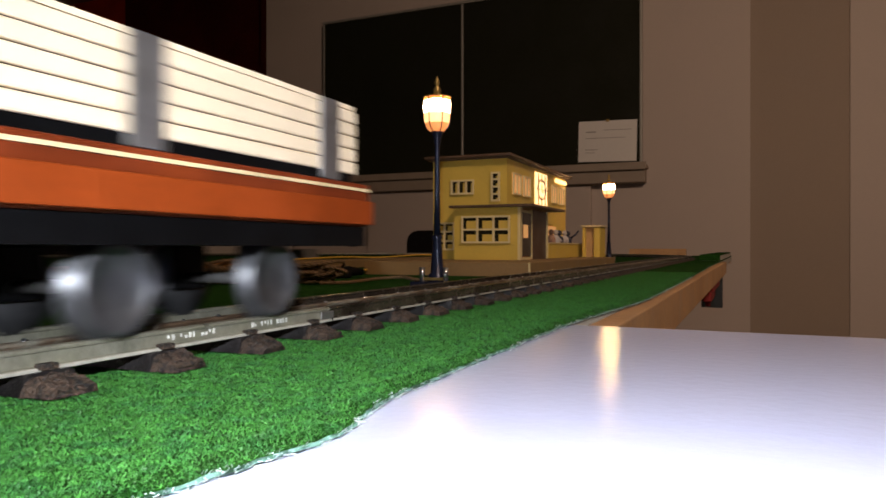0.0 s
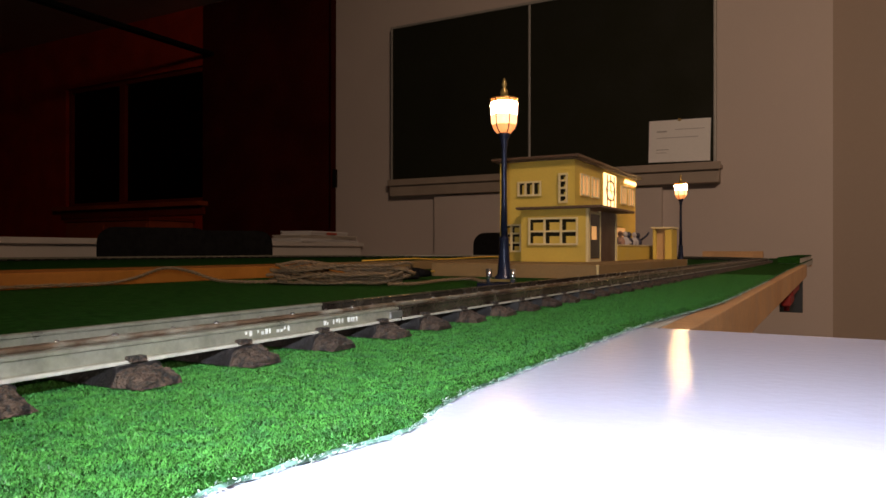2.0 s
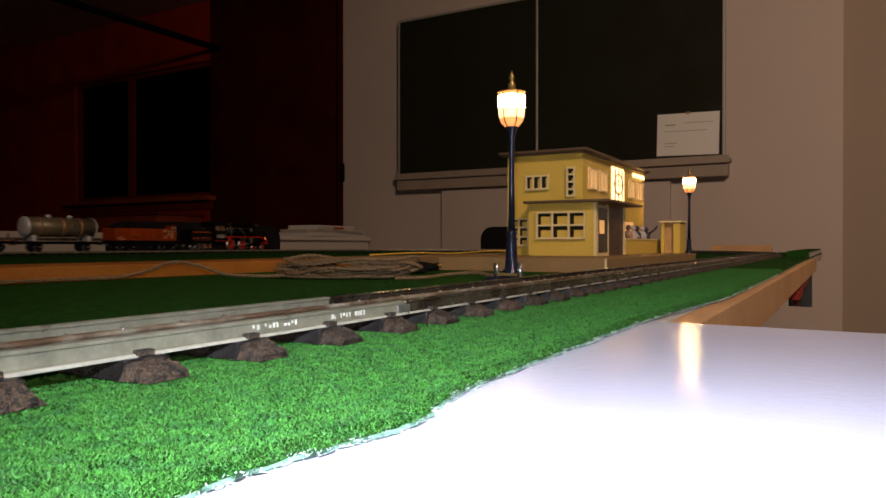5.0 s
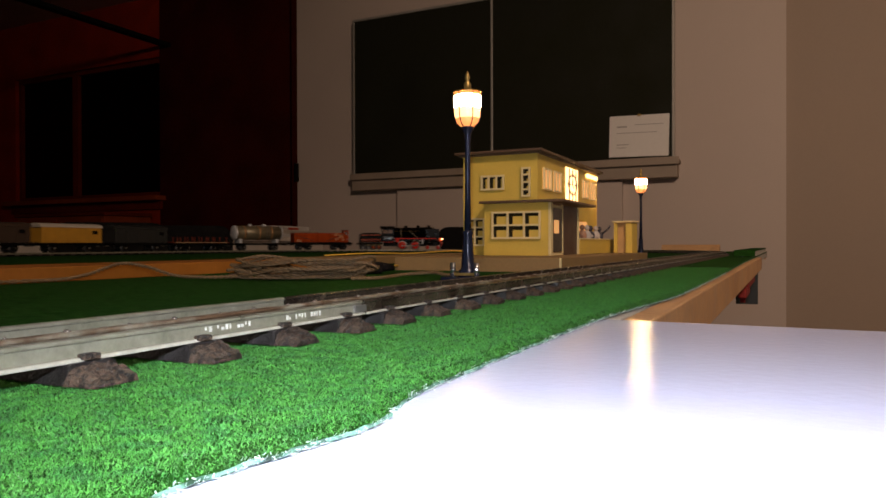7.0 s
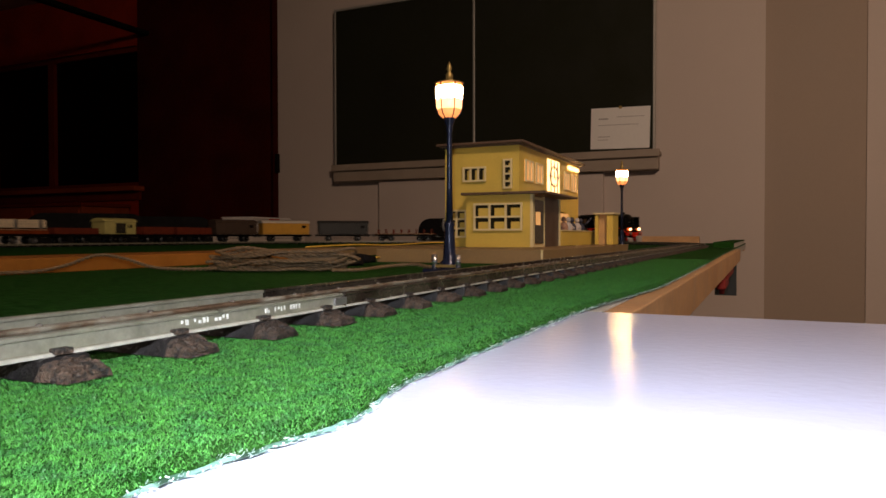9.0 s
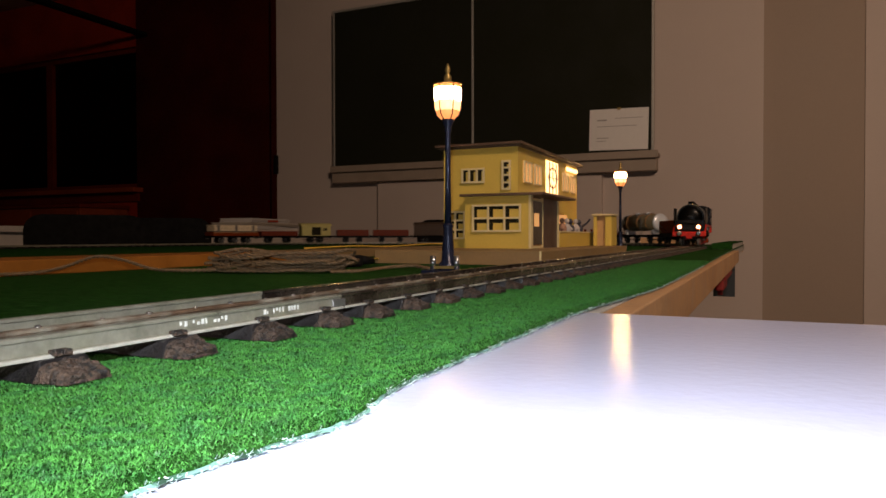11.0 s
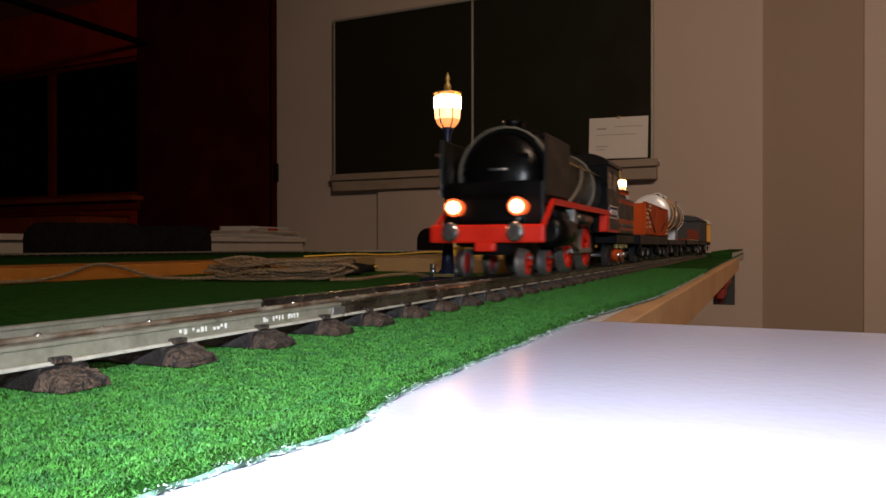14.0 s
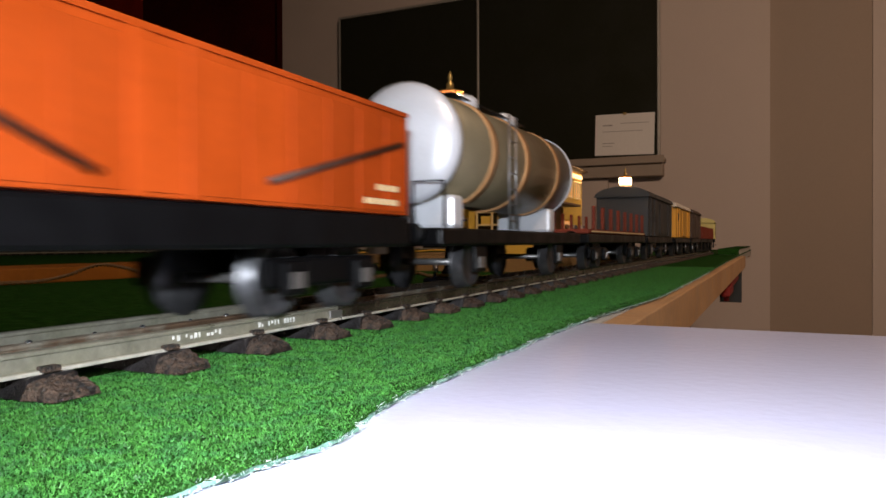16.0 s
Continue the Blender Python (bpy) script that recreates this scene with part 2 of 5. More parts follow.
def tube(bm, p0, p1, r0, r1=None, seg=16, caps=True):
    r1 = r0 if r1 is None else r1
    p0, p1 = Vector(p0), Vector(p1)
    q = (p1 - p0).to_track_quat("Z", "Y")
    rings = []
    for p, r in ((p0, r0), (p1, r1)):
        rings.append([bm.verts.new(p + q @ Vector((r * math.cos(2 * math.pi * i / seg), r * math.sin(2 * math.pi * i / seg), 0))) for i in range(seg)])
    for i in range(seg):
        f = bm.faces.new((rings[0][i], rings[0][(i + 1) % seg], rings[1][(i + 1) % seg], rings[1][i]))
        f.smooth = True
    if caps:
        bm.faces.new(rings[0][::-1])
        bm.faces.new(rings[1])
    return bm


def lathe(bm, prof, axis_point=(0, 0, 0), axis="Z", seg=24, caps=True):
    """A turned body from (height, radius) pairs."""
    o = Vector(axis_point)
    rings = []
    for h, r in prof:
        ring = []
        for i in range(seg):
            a = 2 * math.pi * i / seg
            c, s = r * math.cos(a), r * math.sin(a)
            v = {"Z": (c, s, h), "Y": (c, h, s), "X": (h, c, s)}[axis]
            ring.append(bm.verts.new(o + Vector(v)))
        rings.append(ring)
    for a, b in zip(rings, rings[1:]):
        for i in range(seg):
            f = bm.faces.new((a[i], a[(i + 1) % seg], b[(i + 1) % seg], b[i]))
            f.smooth = True
    for ring in (rings[0], rings[-1]) if caps else ():
        bm.faces.new(ring)
    bmesh.ops.recalc_face_normals(bm, faces=bm.faces)
    return bm


def extrude_profile(bm, prof, a0, a1, axis="Y"):
    """A closed profile of (across, up) pairs drawn out along an axis."""
    def place(p, a):
        return {"Y": (p[0], a, p[1]), "X": (a, p[0], p[1])}[axis]
    r0 = [bm.verts.new(place(p, a0)) for p in prof]
    r1 = [bm.verts.new(place(p, a1)) for p in prof]
    n = len(prof)
    for i in range(n):
        bm.faces.new((r0[i], r0[(i + 1) % n], r1[(i + 1) % n], r1[i]))
    bm.faces.new(r0[::-1])
    bm.faces.new(r1)
    bmesh.ops.recalc_face_normals(bm, faces=bm.faces)
    return bm


def wire_mesh(bm, points, r, seg=6):
    pts = [Vector(p) for p in points]
    rings = []
    for i, p in enumerate(pts):
        d = (pts[min(i + 1, len(pts) - 1)] - pts[max(i - 1, 0)]).normalized()
        q = d.to_track_quat("Z", "Y")
        rings.append([bm.verts.new(p + q @ Vector((r * math.cos(2 * math.pi * k / seg), r * math.sin(2 * math.pi * k / seg), 0))) for k in range(seg)])
    for a, b in zip(rings, rings[1:]):
        for k in range(seg):
            f = bm.faces.new((a[k], a[(k + 1) % seg], b[(k + 1) % seg], b[k]))
            f.smooth = True
    bm.faces.new(rings[0][::-1])
    bm.faces.new(rings[-1])
    return bm


def mesh_of(name, bm, mat):
    me = bpy.data.meshes.new(name)
    bm.to_mesh(me)
    bm.free()
    me.materials.append(M[mat])
    return me


def part(name, bm, mat, parent, label=""):
    ob = new(name, mesh_of(name, bm, mat))
    ob.parent = parent
    return tagged(ob, label)


def thing(name, label, category, at=None, group="", kind=""):
    ob = new(name)
    ob.empty_display_size = 0.01
    if at is not None:
        ob.matrix_world = at
    return tagged(ob, label, category, group, kind)


def solid(name, bm, mat, label, category, kind="", group=""):
    return tagged(new(name, mesh_of(name, bm, mat)), label, category, group, kind)


# ---- the room ----
WALL_Y, FLOOR = 3.50, -0.78
solid("floor", boxed(-7.4, 3.0, -3.2, 4.0, FLOOR - 0.05, FLOOR), "floor", "dark brown linoleum floor of the room", "floor", "structure")
solid("ceiling", boxed(-7.4, 3.0, -3.2, 4.0, 1.9, 1.95), "ceiling", "pale painted ceiling of the room", "ceiling", "structure")
solid("wall_north", boxed(-2.735, 0.13, WALL_Y, WALL_Y + 0.12, FLOOR, 1.9), "wall", "beige painted wall behind the blackboard", "wall", "structure")
solid("wall_recess", boxed(0.13, 0.70, WALL_Y + 0.028, WALL_Y + 0.12, FLOOR, 1.9), "wall_shaded", "wall set back in a shallow recess, its shade put into a brownish colour", "wall", "structure")
solid("wall_pier", boxed(0.553, 2.9, WALL_Y + 0.02, WALL_Y + 0.07, FLOOR, 1.9), "wall", "beige painted wall pier beside the recess", "wall", "structure")
solid("wall_east", boxed(2.9, 3.0, -3.2, WALL_Y + 0.02, FLOOR, 1.9), "wall", "beige painted side wall", "wall", "structure")
solid("wall_west", boxed(-7.4, -7.3, -3.1, 3.6, FLOOR, 1.9), "panelling", "dark red-brown side wall of the unlit part of the room", "wall", "structure")
solid("wall_south", boxed(-7.4, 2.9, -3.2, -3.1, FLOOR, 1.9), "wall", "beige painted wall at the back of the room", "wall", "structure")
# the unlit part of the room: panelling round a dark opening with a sill
WX0, WX1, WZ0, WZ1, WY = -5.80, -4.09, 0.40, 1.444, 3.60
for x0, x1, z0, z1 in ((-7.3, WX0, FLOOR, 1.9), (WX0, WX1, FLOOR, WZ0), (WX0, WX1, WZ1, 1.9)):
    solid("wall_panelled", boxed(x0, x1, WY, WY + 0.12, z0, z1), "panelling", "dark red-brown panelled wall in the unlit part of the room", "wall", "structure")
# these two stay dark through their near-black colour, which stands for deep shade
solid("wall_dark_side", boxed(WX1, -2.78, WY, WY + 0.12, FLOOR, 1.9), "unlit_wall", "unlit wall between the dark window and the blackboard, its darkness put into the colour", "wall", "structure")
solid("wall_return", boxed(-2.78, -2.735, WY - 0.10, WY + 0.12, FLOOR, 1.9), "unlit_wall", "unlit return of the wall beside the blackboard, its darkness put into the colour", "wall", "structure")
solid("ceiling_rail", boxed(-4.03, -3.97, -3.1, WY, 1.50, 1.53, bevel=0.004), "black", "dark curtain rail running along the unlit part of the room", "rail", "structure")


def blackboard():
    t = thing("blackboard", "dark green two-panel school blackboard in a metal frame", "blackboard")
    x0, xm, x1, z0, z1, y = -2.265, -1.346, -0.369, 0.452, 1.395, WALL_Y
    for a, b in ((x0 + 0.012, xm - 0.006), (xm + 0.006, x1 - 0.012)):
        part("board_panel", boxed(a, b, y - 0.055, y - 0.03, z0, z1), "chalkboard", t)
    for a, b in ((x0, x0 + 0.012), (xm - 0.006, xm + 0.006), (x1 - 0.012, x1)):
        part("frame_upright", boxed(a, b, y - 0.062, y - 0.03, z0, z1, bevel=0.002), "alu", t)
    part("frame_rail", boxed(x0, x1, y - 0.062, y - 0.03, z1, z1 + 0.014), "alu", t)
    part("backing", boxed(x0 + 0.05, x1 - 0.05, y - 0.03, y, z0, z1 - 0.02), "black", t)
    tr = boxed(x0, x1 + 0.025, y - 0.085, y, z0 - 0.022, z0 - 0.002, bevel=0.004)
    part("chalk_tray", tr, "tray", t, "brown wooden chalk tray")
    part("tray_lip", boxed(x0, x1 + 0.025, y - 0.098, y - 0.0852, z0 - 0.03, z0 + 0.008, bevel=0.003), "tray", t)
    part("tray_apron", boxed(x0, x1 + 0.015, y - 0.075, y, z0 - 0.092, z0 - 0.022, bevel=0.004), "tray", t)
    part("wall_board", boxed(-1.97, -0.633, y - 0.035, y, FLOOR + 0.30, z0 - 0.094, bevel=0.003), "wall_light", t, "pale painted board on the wall below the tray")


def notice():
    t = thing("notice_paper", "white landscape paper sheet with typed lines on the blackboard", "paper")
    m = Matrix.Translation((-0.543, WALL_Y - 0.058, 0.578)) @ pose(0, 0, 0, 0, 1.2, 0)
    t.matrix_world = m
    part("sheet", boxed(-0.1485, 0.1485, -0.0012, 0, -0.105, 0.105), "paper", t)
    for x, w, z, h in ((-0.11, 0.05, 0.045, 0.007), (-0.11, 0.20, 0.015, 0.003), (-0.02, 0.14, 0.055, 0.003), (-0.11, 0.06, -0.045, 0.004), (-0.11, 0.05, -0.06, 0.003)):
        part("text_bar", boxed(x, x + w, -0.0020, -0.0012, z, z + h), "print", t)
    part("pin", boxed(-0.008, 0.008, -0.004, 0, 0.098, 0.112, bevel=0.002), "brass", t)


blackboard()
notice()


def night_window():
    t = thing("window_1", "tall dark window at night with red-brown wooden frames", "window", kind="structure")
    ym, bar = -5.078, 0.035
    for a, b in ((WX0, ym), (ym, WX1)):
        part("pane", boxed(a + bar, b - bar, WY + 0.06, WY + 0.066, WZ0 + bar, WZ1 - bar), "night_glass", t)
        for z in (WZ0, WZ1 - bar):
            part("window_rail", boxed(a + bar, b - bar, WY + 0.03, WY + 0.09, z, z + bar, bevel=0.003), "frame_brown", t)
        for x in (a, b - bar):
            part("window_upright", boxed(x, x + bar, WY + 0.03, WY + 0.09, WZ0, WZ1, bevel=0.003), "frame_brown", t)
    part("window_sill", boxed(WX0 - 0.06, WX1 + 0.06, WY - 0.09, WY + 0.03, WZ0 - 0.035, WZ0 - 0.001, bevel=0.004), "dark_wood2", t, "red-brown wooden window sill")
    part("sill_apron", boxed(WX0 - 0.03, WX1 + 0.03, WY - 0.025, WY - 0.001, WZ0 - 0.10, WZ0 - 0.036), "frame_brown", t)
    part("backing", boxed(WX0, WX1, WY + 0.10, WY + 0.118, WZ0, WZ1), "black", t)
    c = thing("low_cupboard", "plain red-brown wooden cupboard below the dark window", "cupboard", pose(-4.62, 3.36, FLOOR))
    part("cupboard_body", boxed(-0.48, 0.48, -0.20, 0.20, 0, 1.02, bevel=0.006), "dark_wood2", c)
    part("cupboard_top", boxed(-0.50, 0.50, -0.215, 0.20, 1.0202, 1.045, bevel=0.004), "frame_brown", c)
    for sx in (-1, 1):
        d = part("cupboard_door", boxed(sx * 0.24 - 0.225, sx * 0.24 + 0.225, -0.216, -0.2002, 0.08, 1.00, bevel=0.003), "dark_wood2", c)
        part("door_knob", lathe(bmesh.new(), ((-0.235, 0.010), (-0.228, 0.012), (-0.216, 0.006)), (sx * 0.05, 0, 0.70), "Y", 12), "brass", d)
    j = thing("wall_latch", "small black latch on the wall corner", "latch", pose(-2.735, 3.49, 0.50))
    part("latch_body", boxed(-0.012, 0.014, -0.012, 0.009, -0.06, 0.06, bevel=0.003), "black", j)


def window_ledge():
    t = thing("window_ledge", "long low white painted casing with a projecting top board", "ledge")
    part("ledge_board", boxed(-3.003, -2.475, -2.5, 3.452, 0.050, 0.075, bevel=0.004), "white_paint", t)
    part("ledge_casing", boxed(-3.003, -2.50, -2.5, 3.452, FLOOR, 0.050), "white_paint", t)


night_window()
window_ledge()


def paper_stack():
    base = 0.0752
    for i, (w, d, h, dx, turn, mat) in enumerate(((0.24, 0.56, 0.020, 0, 2, "paper"), (0.22, 0.50, 0.020, 0.01, -3, "box_white"), (0.21, 0.40, 0.024, 0.0, 6, "paper"))):
        t = thing("magazine_stack", "stack of pale magazines and papers lying flat", "papers", pose(-2.60 + dx, 3.12, base, 0, 0, turn))
        n = 4
        for k in range(n):
            j = random.uniform(-0.01, 0.01)
            part("magazine", boxed(-w / 2 + j, w / 2 + j, -d / 2, d / 2, h * k / n, h * (k + 1) / n - 0.001, bevel=0.001), mat, t)
        if i == 2:
            part("cover_bar", boxed(w / 2 + 0.0102, w / 2 + 0.0118, -0.05, 0.06, 0.003, 0.015), "red_print", t)
        base += h


def chair(x, y, turn):
    t = thing("chair", "black upholstered chair with a low rounded back", "chair", pose(x, y, FLOOR, 0, 0, turn), group="black chairs round the room")
    bm = boxed(-0.23, 0.23, -0.22, 0.22, 0.42, 0.48, bevel=0.02)
    part("seat", bm, "black", t)
    prof = [(-0.205, 0.57), (0.205, 0.57)] + [(0.205 - 0.06 * (1 - math.cos(a)), 0.835 + 0.06 * math.sin(a)) for a in np.linspace(0, math.pi / 2, 6)] + [(-0.205 + 0.06 * (1 - math.cos(a)), 0.835 + 0.06 * math.sin(a)) for a in np.linspace(math.pi / 2, 0, 6)]
    part("backrest", extrude_profile(bmesh.new(), prof, -0.23, -0.19), "black", t)
    for x in (-0.2, 0.2):
        part("back_post", boxed(x - 0.012, x + 0.012, -0.222, -0.20, 0.40, 0.64), "alu", t)
        for y in (-0.19, 0.19):
            part("leg", tube(bmesh.new(), (x, y, 0), (x, y, 0.42), 0.011), "alu", t)


paper_stack()
chair(-1.27, 3.18, 10)
chair(-2.34, 1.78, 50)
chair(-2.41, 2.24, 44)

# ---- baseboard, mat, white panel ----
MAT_X, EDGE_X = 0.0655, 0.0775
END_Y = 2.66


def layout_base():
    t = thing("layout_board", "long flat model railway baseboard with a pine edge strip", "baseboard", kind="structure")
    part("board_sheet", boxed(-1.95, EDGE_X - 0.0125, -1.4, END_Y, -0.020, -0.004), "board_top", t)
    part("edge_strip", boxed(EDGE_X - 0.012, EDGE_X, -1.4, 1.56, -0.0305, -0.004, bevel=0.0008), "wood", t, "light pine edge strip")
    part("end_strip", boxed(-1.95, EDGE_X - 0.016, END_Y, END_Y + 0.012, -0.030, -0.006), "wood", t)
    for x in (-1.8, -0.9, -0.30):
        for y in (-1.2, 0.75, 2.4):
            part("trestle_leg", boxed(x - 0.03, x + 0.03, y - 0.03, y + 0.03, FLOOR, -0.020), "dark_wood", t)


def ease(a, b, v):
    k = min(1.0, max(0.0, (v - a) / (b - a)))
    return k * k * (3 - 2 * k)


def grass_mat():
    """The mat sheet with an uneven cut edge, its pale backing fringe and a pile of fibres."""
    bm = bmesh.new()
    ys = [-1.4] + list(np.arange(-0.30, 0.62, 0.0015)) + list(np.arange(0.62, END_Y, 0.06)) + [END_Y]
    up = []
    for y in ys:
        # the cut bulges once near the lens and swings out to the board's edge farther on
        bow = 0.0056 * math.exp(-((y + 0.101) / 0.018) ** 2) + 0.0118 * ease(0.05, 0.25, y) - 0.0045 * ease(0.45, 1.1, y) - 0.0055
        j = bow + 0.0009 * noise.noise(Vector((y * 70, 0, 0))) + 0.0008 * noise.noise(Vector((y * 230, 3, 0))) + 0.0005 * noise.noise(Vector((y * 520, 6, 0)))
        up.append((MAT_X + j, y))
    rows = []
    for x, y in up:
        rows.append([bm.verts.new((-1.93, y, -0.001)), bm.verts.new((x - 0.0040, y, -0.0011)), bm.verts.new((x - 0.0006, y, -0.0023)), bm.verts.new((x - 0.0001, y, -0.0027 - 0.0005 * noise.noise(Vector((y * 300, 8, 0))))), bm.verts.new((x - 0.0010, y, -0.0032)), bm.verts.new((-1.93, y, -0.0036))])
    for a, b in zip(rows, rows[1:]):
        for k in range(5):
            face = bm.faces.new((a[k], a[k + 1], b[k + 1], b[k]))
            face.material_index = 1 if k in (2, 3) else 0
    bm.faces.new(rows[0])
    bm.faces.new(rows[-1][::-1])
    bmesh.ops.recalc_face_normals(bm, faces=bm.faces)
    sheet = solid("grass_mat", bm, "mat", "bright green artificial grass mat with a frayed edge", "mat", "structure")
    sheet.data.materials.append(M["lip"])
    # fibres: one thin bent blade each
    rs = np.random.RandomState(3)
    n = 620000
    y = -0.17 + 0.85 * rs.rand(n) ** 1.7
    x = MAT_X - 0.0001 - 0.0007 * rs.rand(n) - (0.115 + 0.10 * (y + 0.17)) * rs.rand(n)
    j = np.interp(y, ys, [p[0] - MAT_X for p in up])
    x += j
    inset = np.clip((MAT_X + j - x) / 0.0040, 0, 1)
    z0 = -0.0009 - 0.0014 * (1 - inset) ** 1.3
    h = 0.00024 + 0.00034 * rs.rand(n)
    a = rs.rand(n) * 6.283
    w = 0.00007 + 0.00008 * rs.rand(n)
    lean = (rs.rand(n, 2) - 0.5) * 0.0009
    base = np.stack([x, y, z0], 1)
    side = np.stack([np.cos(a) * w, np.sin(a) * w, np.zeros(n)], 1)
    tip = base + np.stack([lean[:, 0], lean[:, 1], h], 1)
    v = np.stack([base - side, base + side, tip], 1).reshape(-1, 3)
    me = bpy.data.meshes.new("grass_fibres")
    me.from_pydata(v.tolist(), [], np.arange(3 * n).reshape(-1, 3).tolist())
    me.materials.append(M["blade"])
    tagged(new("grass_fibres", me), "short green plastic grass fibres of the mat", "grass", kind="stuff")
    # backing fringe along the cut
    n = 2800
    y = -0.17 + 0.75 * rs.rand(n) ** 1.3
    x = np.interp(y, ys, [p[0] for p in up])
    clump = np.array([max(0.0, 0.40 + noise.noise(Vector((q * 160, 9, 0)))) for q in y])
    ln = 0.0020 * rs.rand(n) * clump ** 1.5
    w = 0.00007 + 0.00014 * rs.rand(n)
    z = -0.0030 + 0.0010 * rs.rand(n) * np.minimum(1.0, clump * 1.6)
    b0 = np.stack([x - 0.0001 - (z + 0.0030) * 1.2, y, z], 1)
    sd = np.stack([0 * w, w, 0.3 * w], 1)
    tp = b0 + np.stack([ln + 0.0002, (rs.rand(n) - 0.5) * 0.0016, (rs.rand(n) - 0.35) * 0.0012], 1)
    v = np.stack([b0 - sd, b0 + sd, tp + 0.6 * sd, tp - 0.6 * sd], 1).reshape(-1, 3)
    v[:, 2] = np.maximum(v[:, 2], -0.0034)
    me = bpy.data.meshes.new("mat_fringe")
    me.from_pydata(v.tolist(), [], np.arange(4 * n).reshape(-1, 4).tolist())
    me.materials.append(M["fringe"])
    tagged(new("mat_fringe", me), "pale frayed backing threads along the mat edge", "fringe", kind="stuff")


def white_panel():
    t = thing("white_table", "glossy white laminate tabletop pushed against the railway board", "table")
    part("tabletop", boxed(0.045, 0.95, -1.3, 0.084, -0.0039, -0.0034, bevel=0.0), "panel", t)
    part("table_slab", boxed(EDGE_X + 0.001, 0.95, -1.3, 0.0835, -0.024, -0.0040), "panel", t)
    for x in (0.14, 0.88):
        for y in (-1.2, 0.02):
            part("leg", tube(bmesh.new(), (x, y, FLOOR), (x, y, -0.024), 0.015), "alu", t)


def raised_strip():
    t = thing("raised_grass_strip", "raised dark green grass-covered strip at the far board corner", "strip")
    part("strip_board", boxed(0.024, 0.0645, 1.50, 2.50, -0.001, 0.0105), "board_top", t)
    part("strip_mat", boxed(0.0225, 0.066, 1.497, 2.503, 0.0106, 0.0130, bevel=0.0008), "mat", t)
    part("strip_skirt", boxed(0.0225, 0.066, 1.494, 1.4968, -0.0005, 0.0130), "mat", t)


layout_base()
raised_strip()
grass_mat()
white_panel()


def under_table_things():
    t = thing("green_board", "dark green panel hanging below the far end of the board", "panel", pose(0, 0, 0))
    part("panel_sheet", boxed(0.02, 0.068, 1.60, 1.61, -0.115, -0.031), "van_green", t)
    c = thing("red_clamp", "dark red clamp under the edge of the baseboard", "clamp", pose(0.070, 1.05, -0.0305))
    part("clamp_jaw", boxed(-0.012, 0.004, -0.05, 0.20, -0.014, 0, bevel=0.002), "red_cloth", c)
    part("clamp_arm", boxed(-0.010, 0.003, -0.09, 0.02, -0.026, -0.010, bevel=0.003), "red_cloth", c)
    part("clamp_screw", tube(bmesh.new(), (-0.004, -0.06, -0.034), (-0.004, -0.06, -0.012), 0.004), "red_cloth", c)
    k = thing("black_knob", "black rounded clamp knob below the board edge", "knob", pose(0.070, 0.36, -0.0305))
    part("knob_body", lathe(bmesh.new(), ((-0.020, 0.003), (-0.018, 0.0045), (-0.006, 0.0045), (0, 0.002))), "black", k)


under_table_things()
# ---- track ----
XF, YC, YA, RAD = -0.0175, 1.556, -0.20, 0.835
LS = YC - YA
LOOP = 2 * LS + 2 * math.pi * RAD
RAIL_Z = 0.0083


def way(u):
    """Place and heading (degrees) on the oval, u metres along it from the far end of the front straight."""
    u %= LOOP
    if u < LS:
        return XF, YC - u, 180.0
    u -= LS
    if u < math.pi * RAD:
        a = u / RAD
        return XF - RAD + RAD * math.cos(a), YA - RAD * math.sin(a), 180 - math.degrees(a)
    u -= math.pi * RAD
    if u < LS:
        return XF - 2 * RAD, YA + u, 0.0
    a = (u - LS) / RAD
    return XF - RAD - RAD * math.cos(a), YC + RAD * math.sin(a), -math.degrees(a)


RAIL_H = 0.0044
HEAD = [(-0.0019, 0), (0.0019, 0), (0.0019, 0.0005), (0.0010, 0.0009), (0.0009, 0.0033), (0.0014, 0.0036), (0.0014, 0.0041), (0.0010, 0.0044), (-0.0010, 0.0044), (-0.0014, 0.0041), (-0.0014, 0.0036), (-0.0009, 0.0033), (-0.0010, 0.0009), (-0.0019, 0.0005)]


def curved_rail(bm, offset, u0, u1, step=0.03):
    n = max(2, int((u1 - u0) / step))
    rings = []
    for i in range(n + 1):
        x, y, h = way(u0 + (u1 - u0) * i / n)
        r = radians(h)
        ax, ay = math.cos(r), math.sin(r)
        rings.append([bm.verts.new((x + ax * (offset + p[0]), y + ay * (offset + p[0]), RAIL_Z - RAIL_H + p[1])) for p in HEAD])
    for a, b in zip(rings, rings[1:]):
        for k in range(len(HEAD)):
            bm.faces.new((a[k], a[(k + 1) % len(HEAD)], b[(k + 1) % len(HEAD)], b[k]))
    return bm


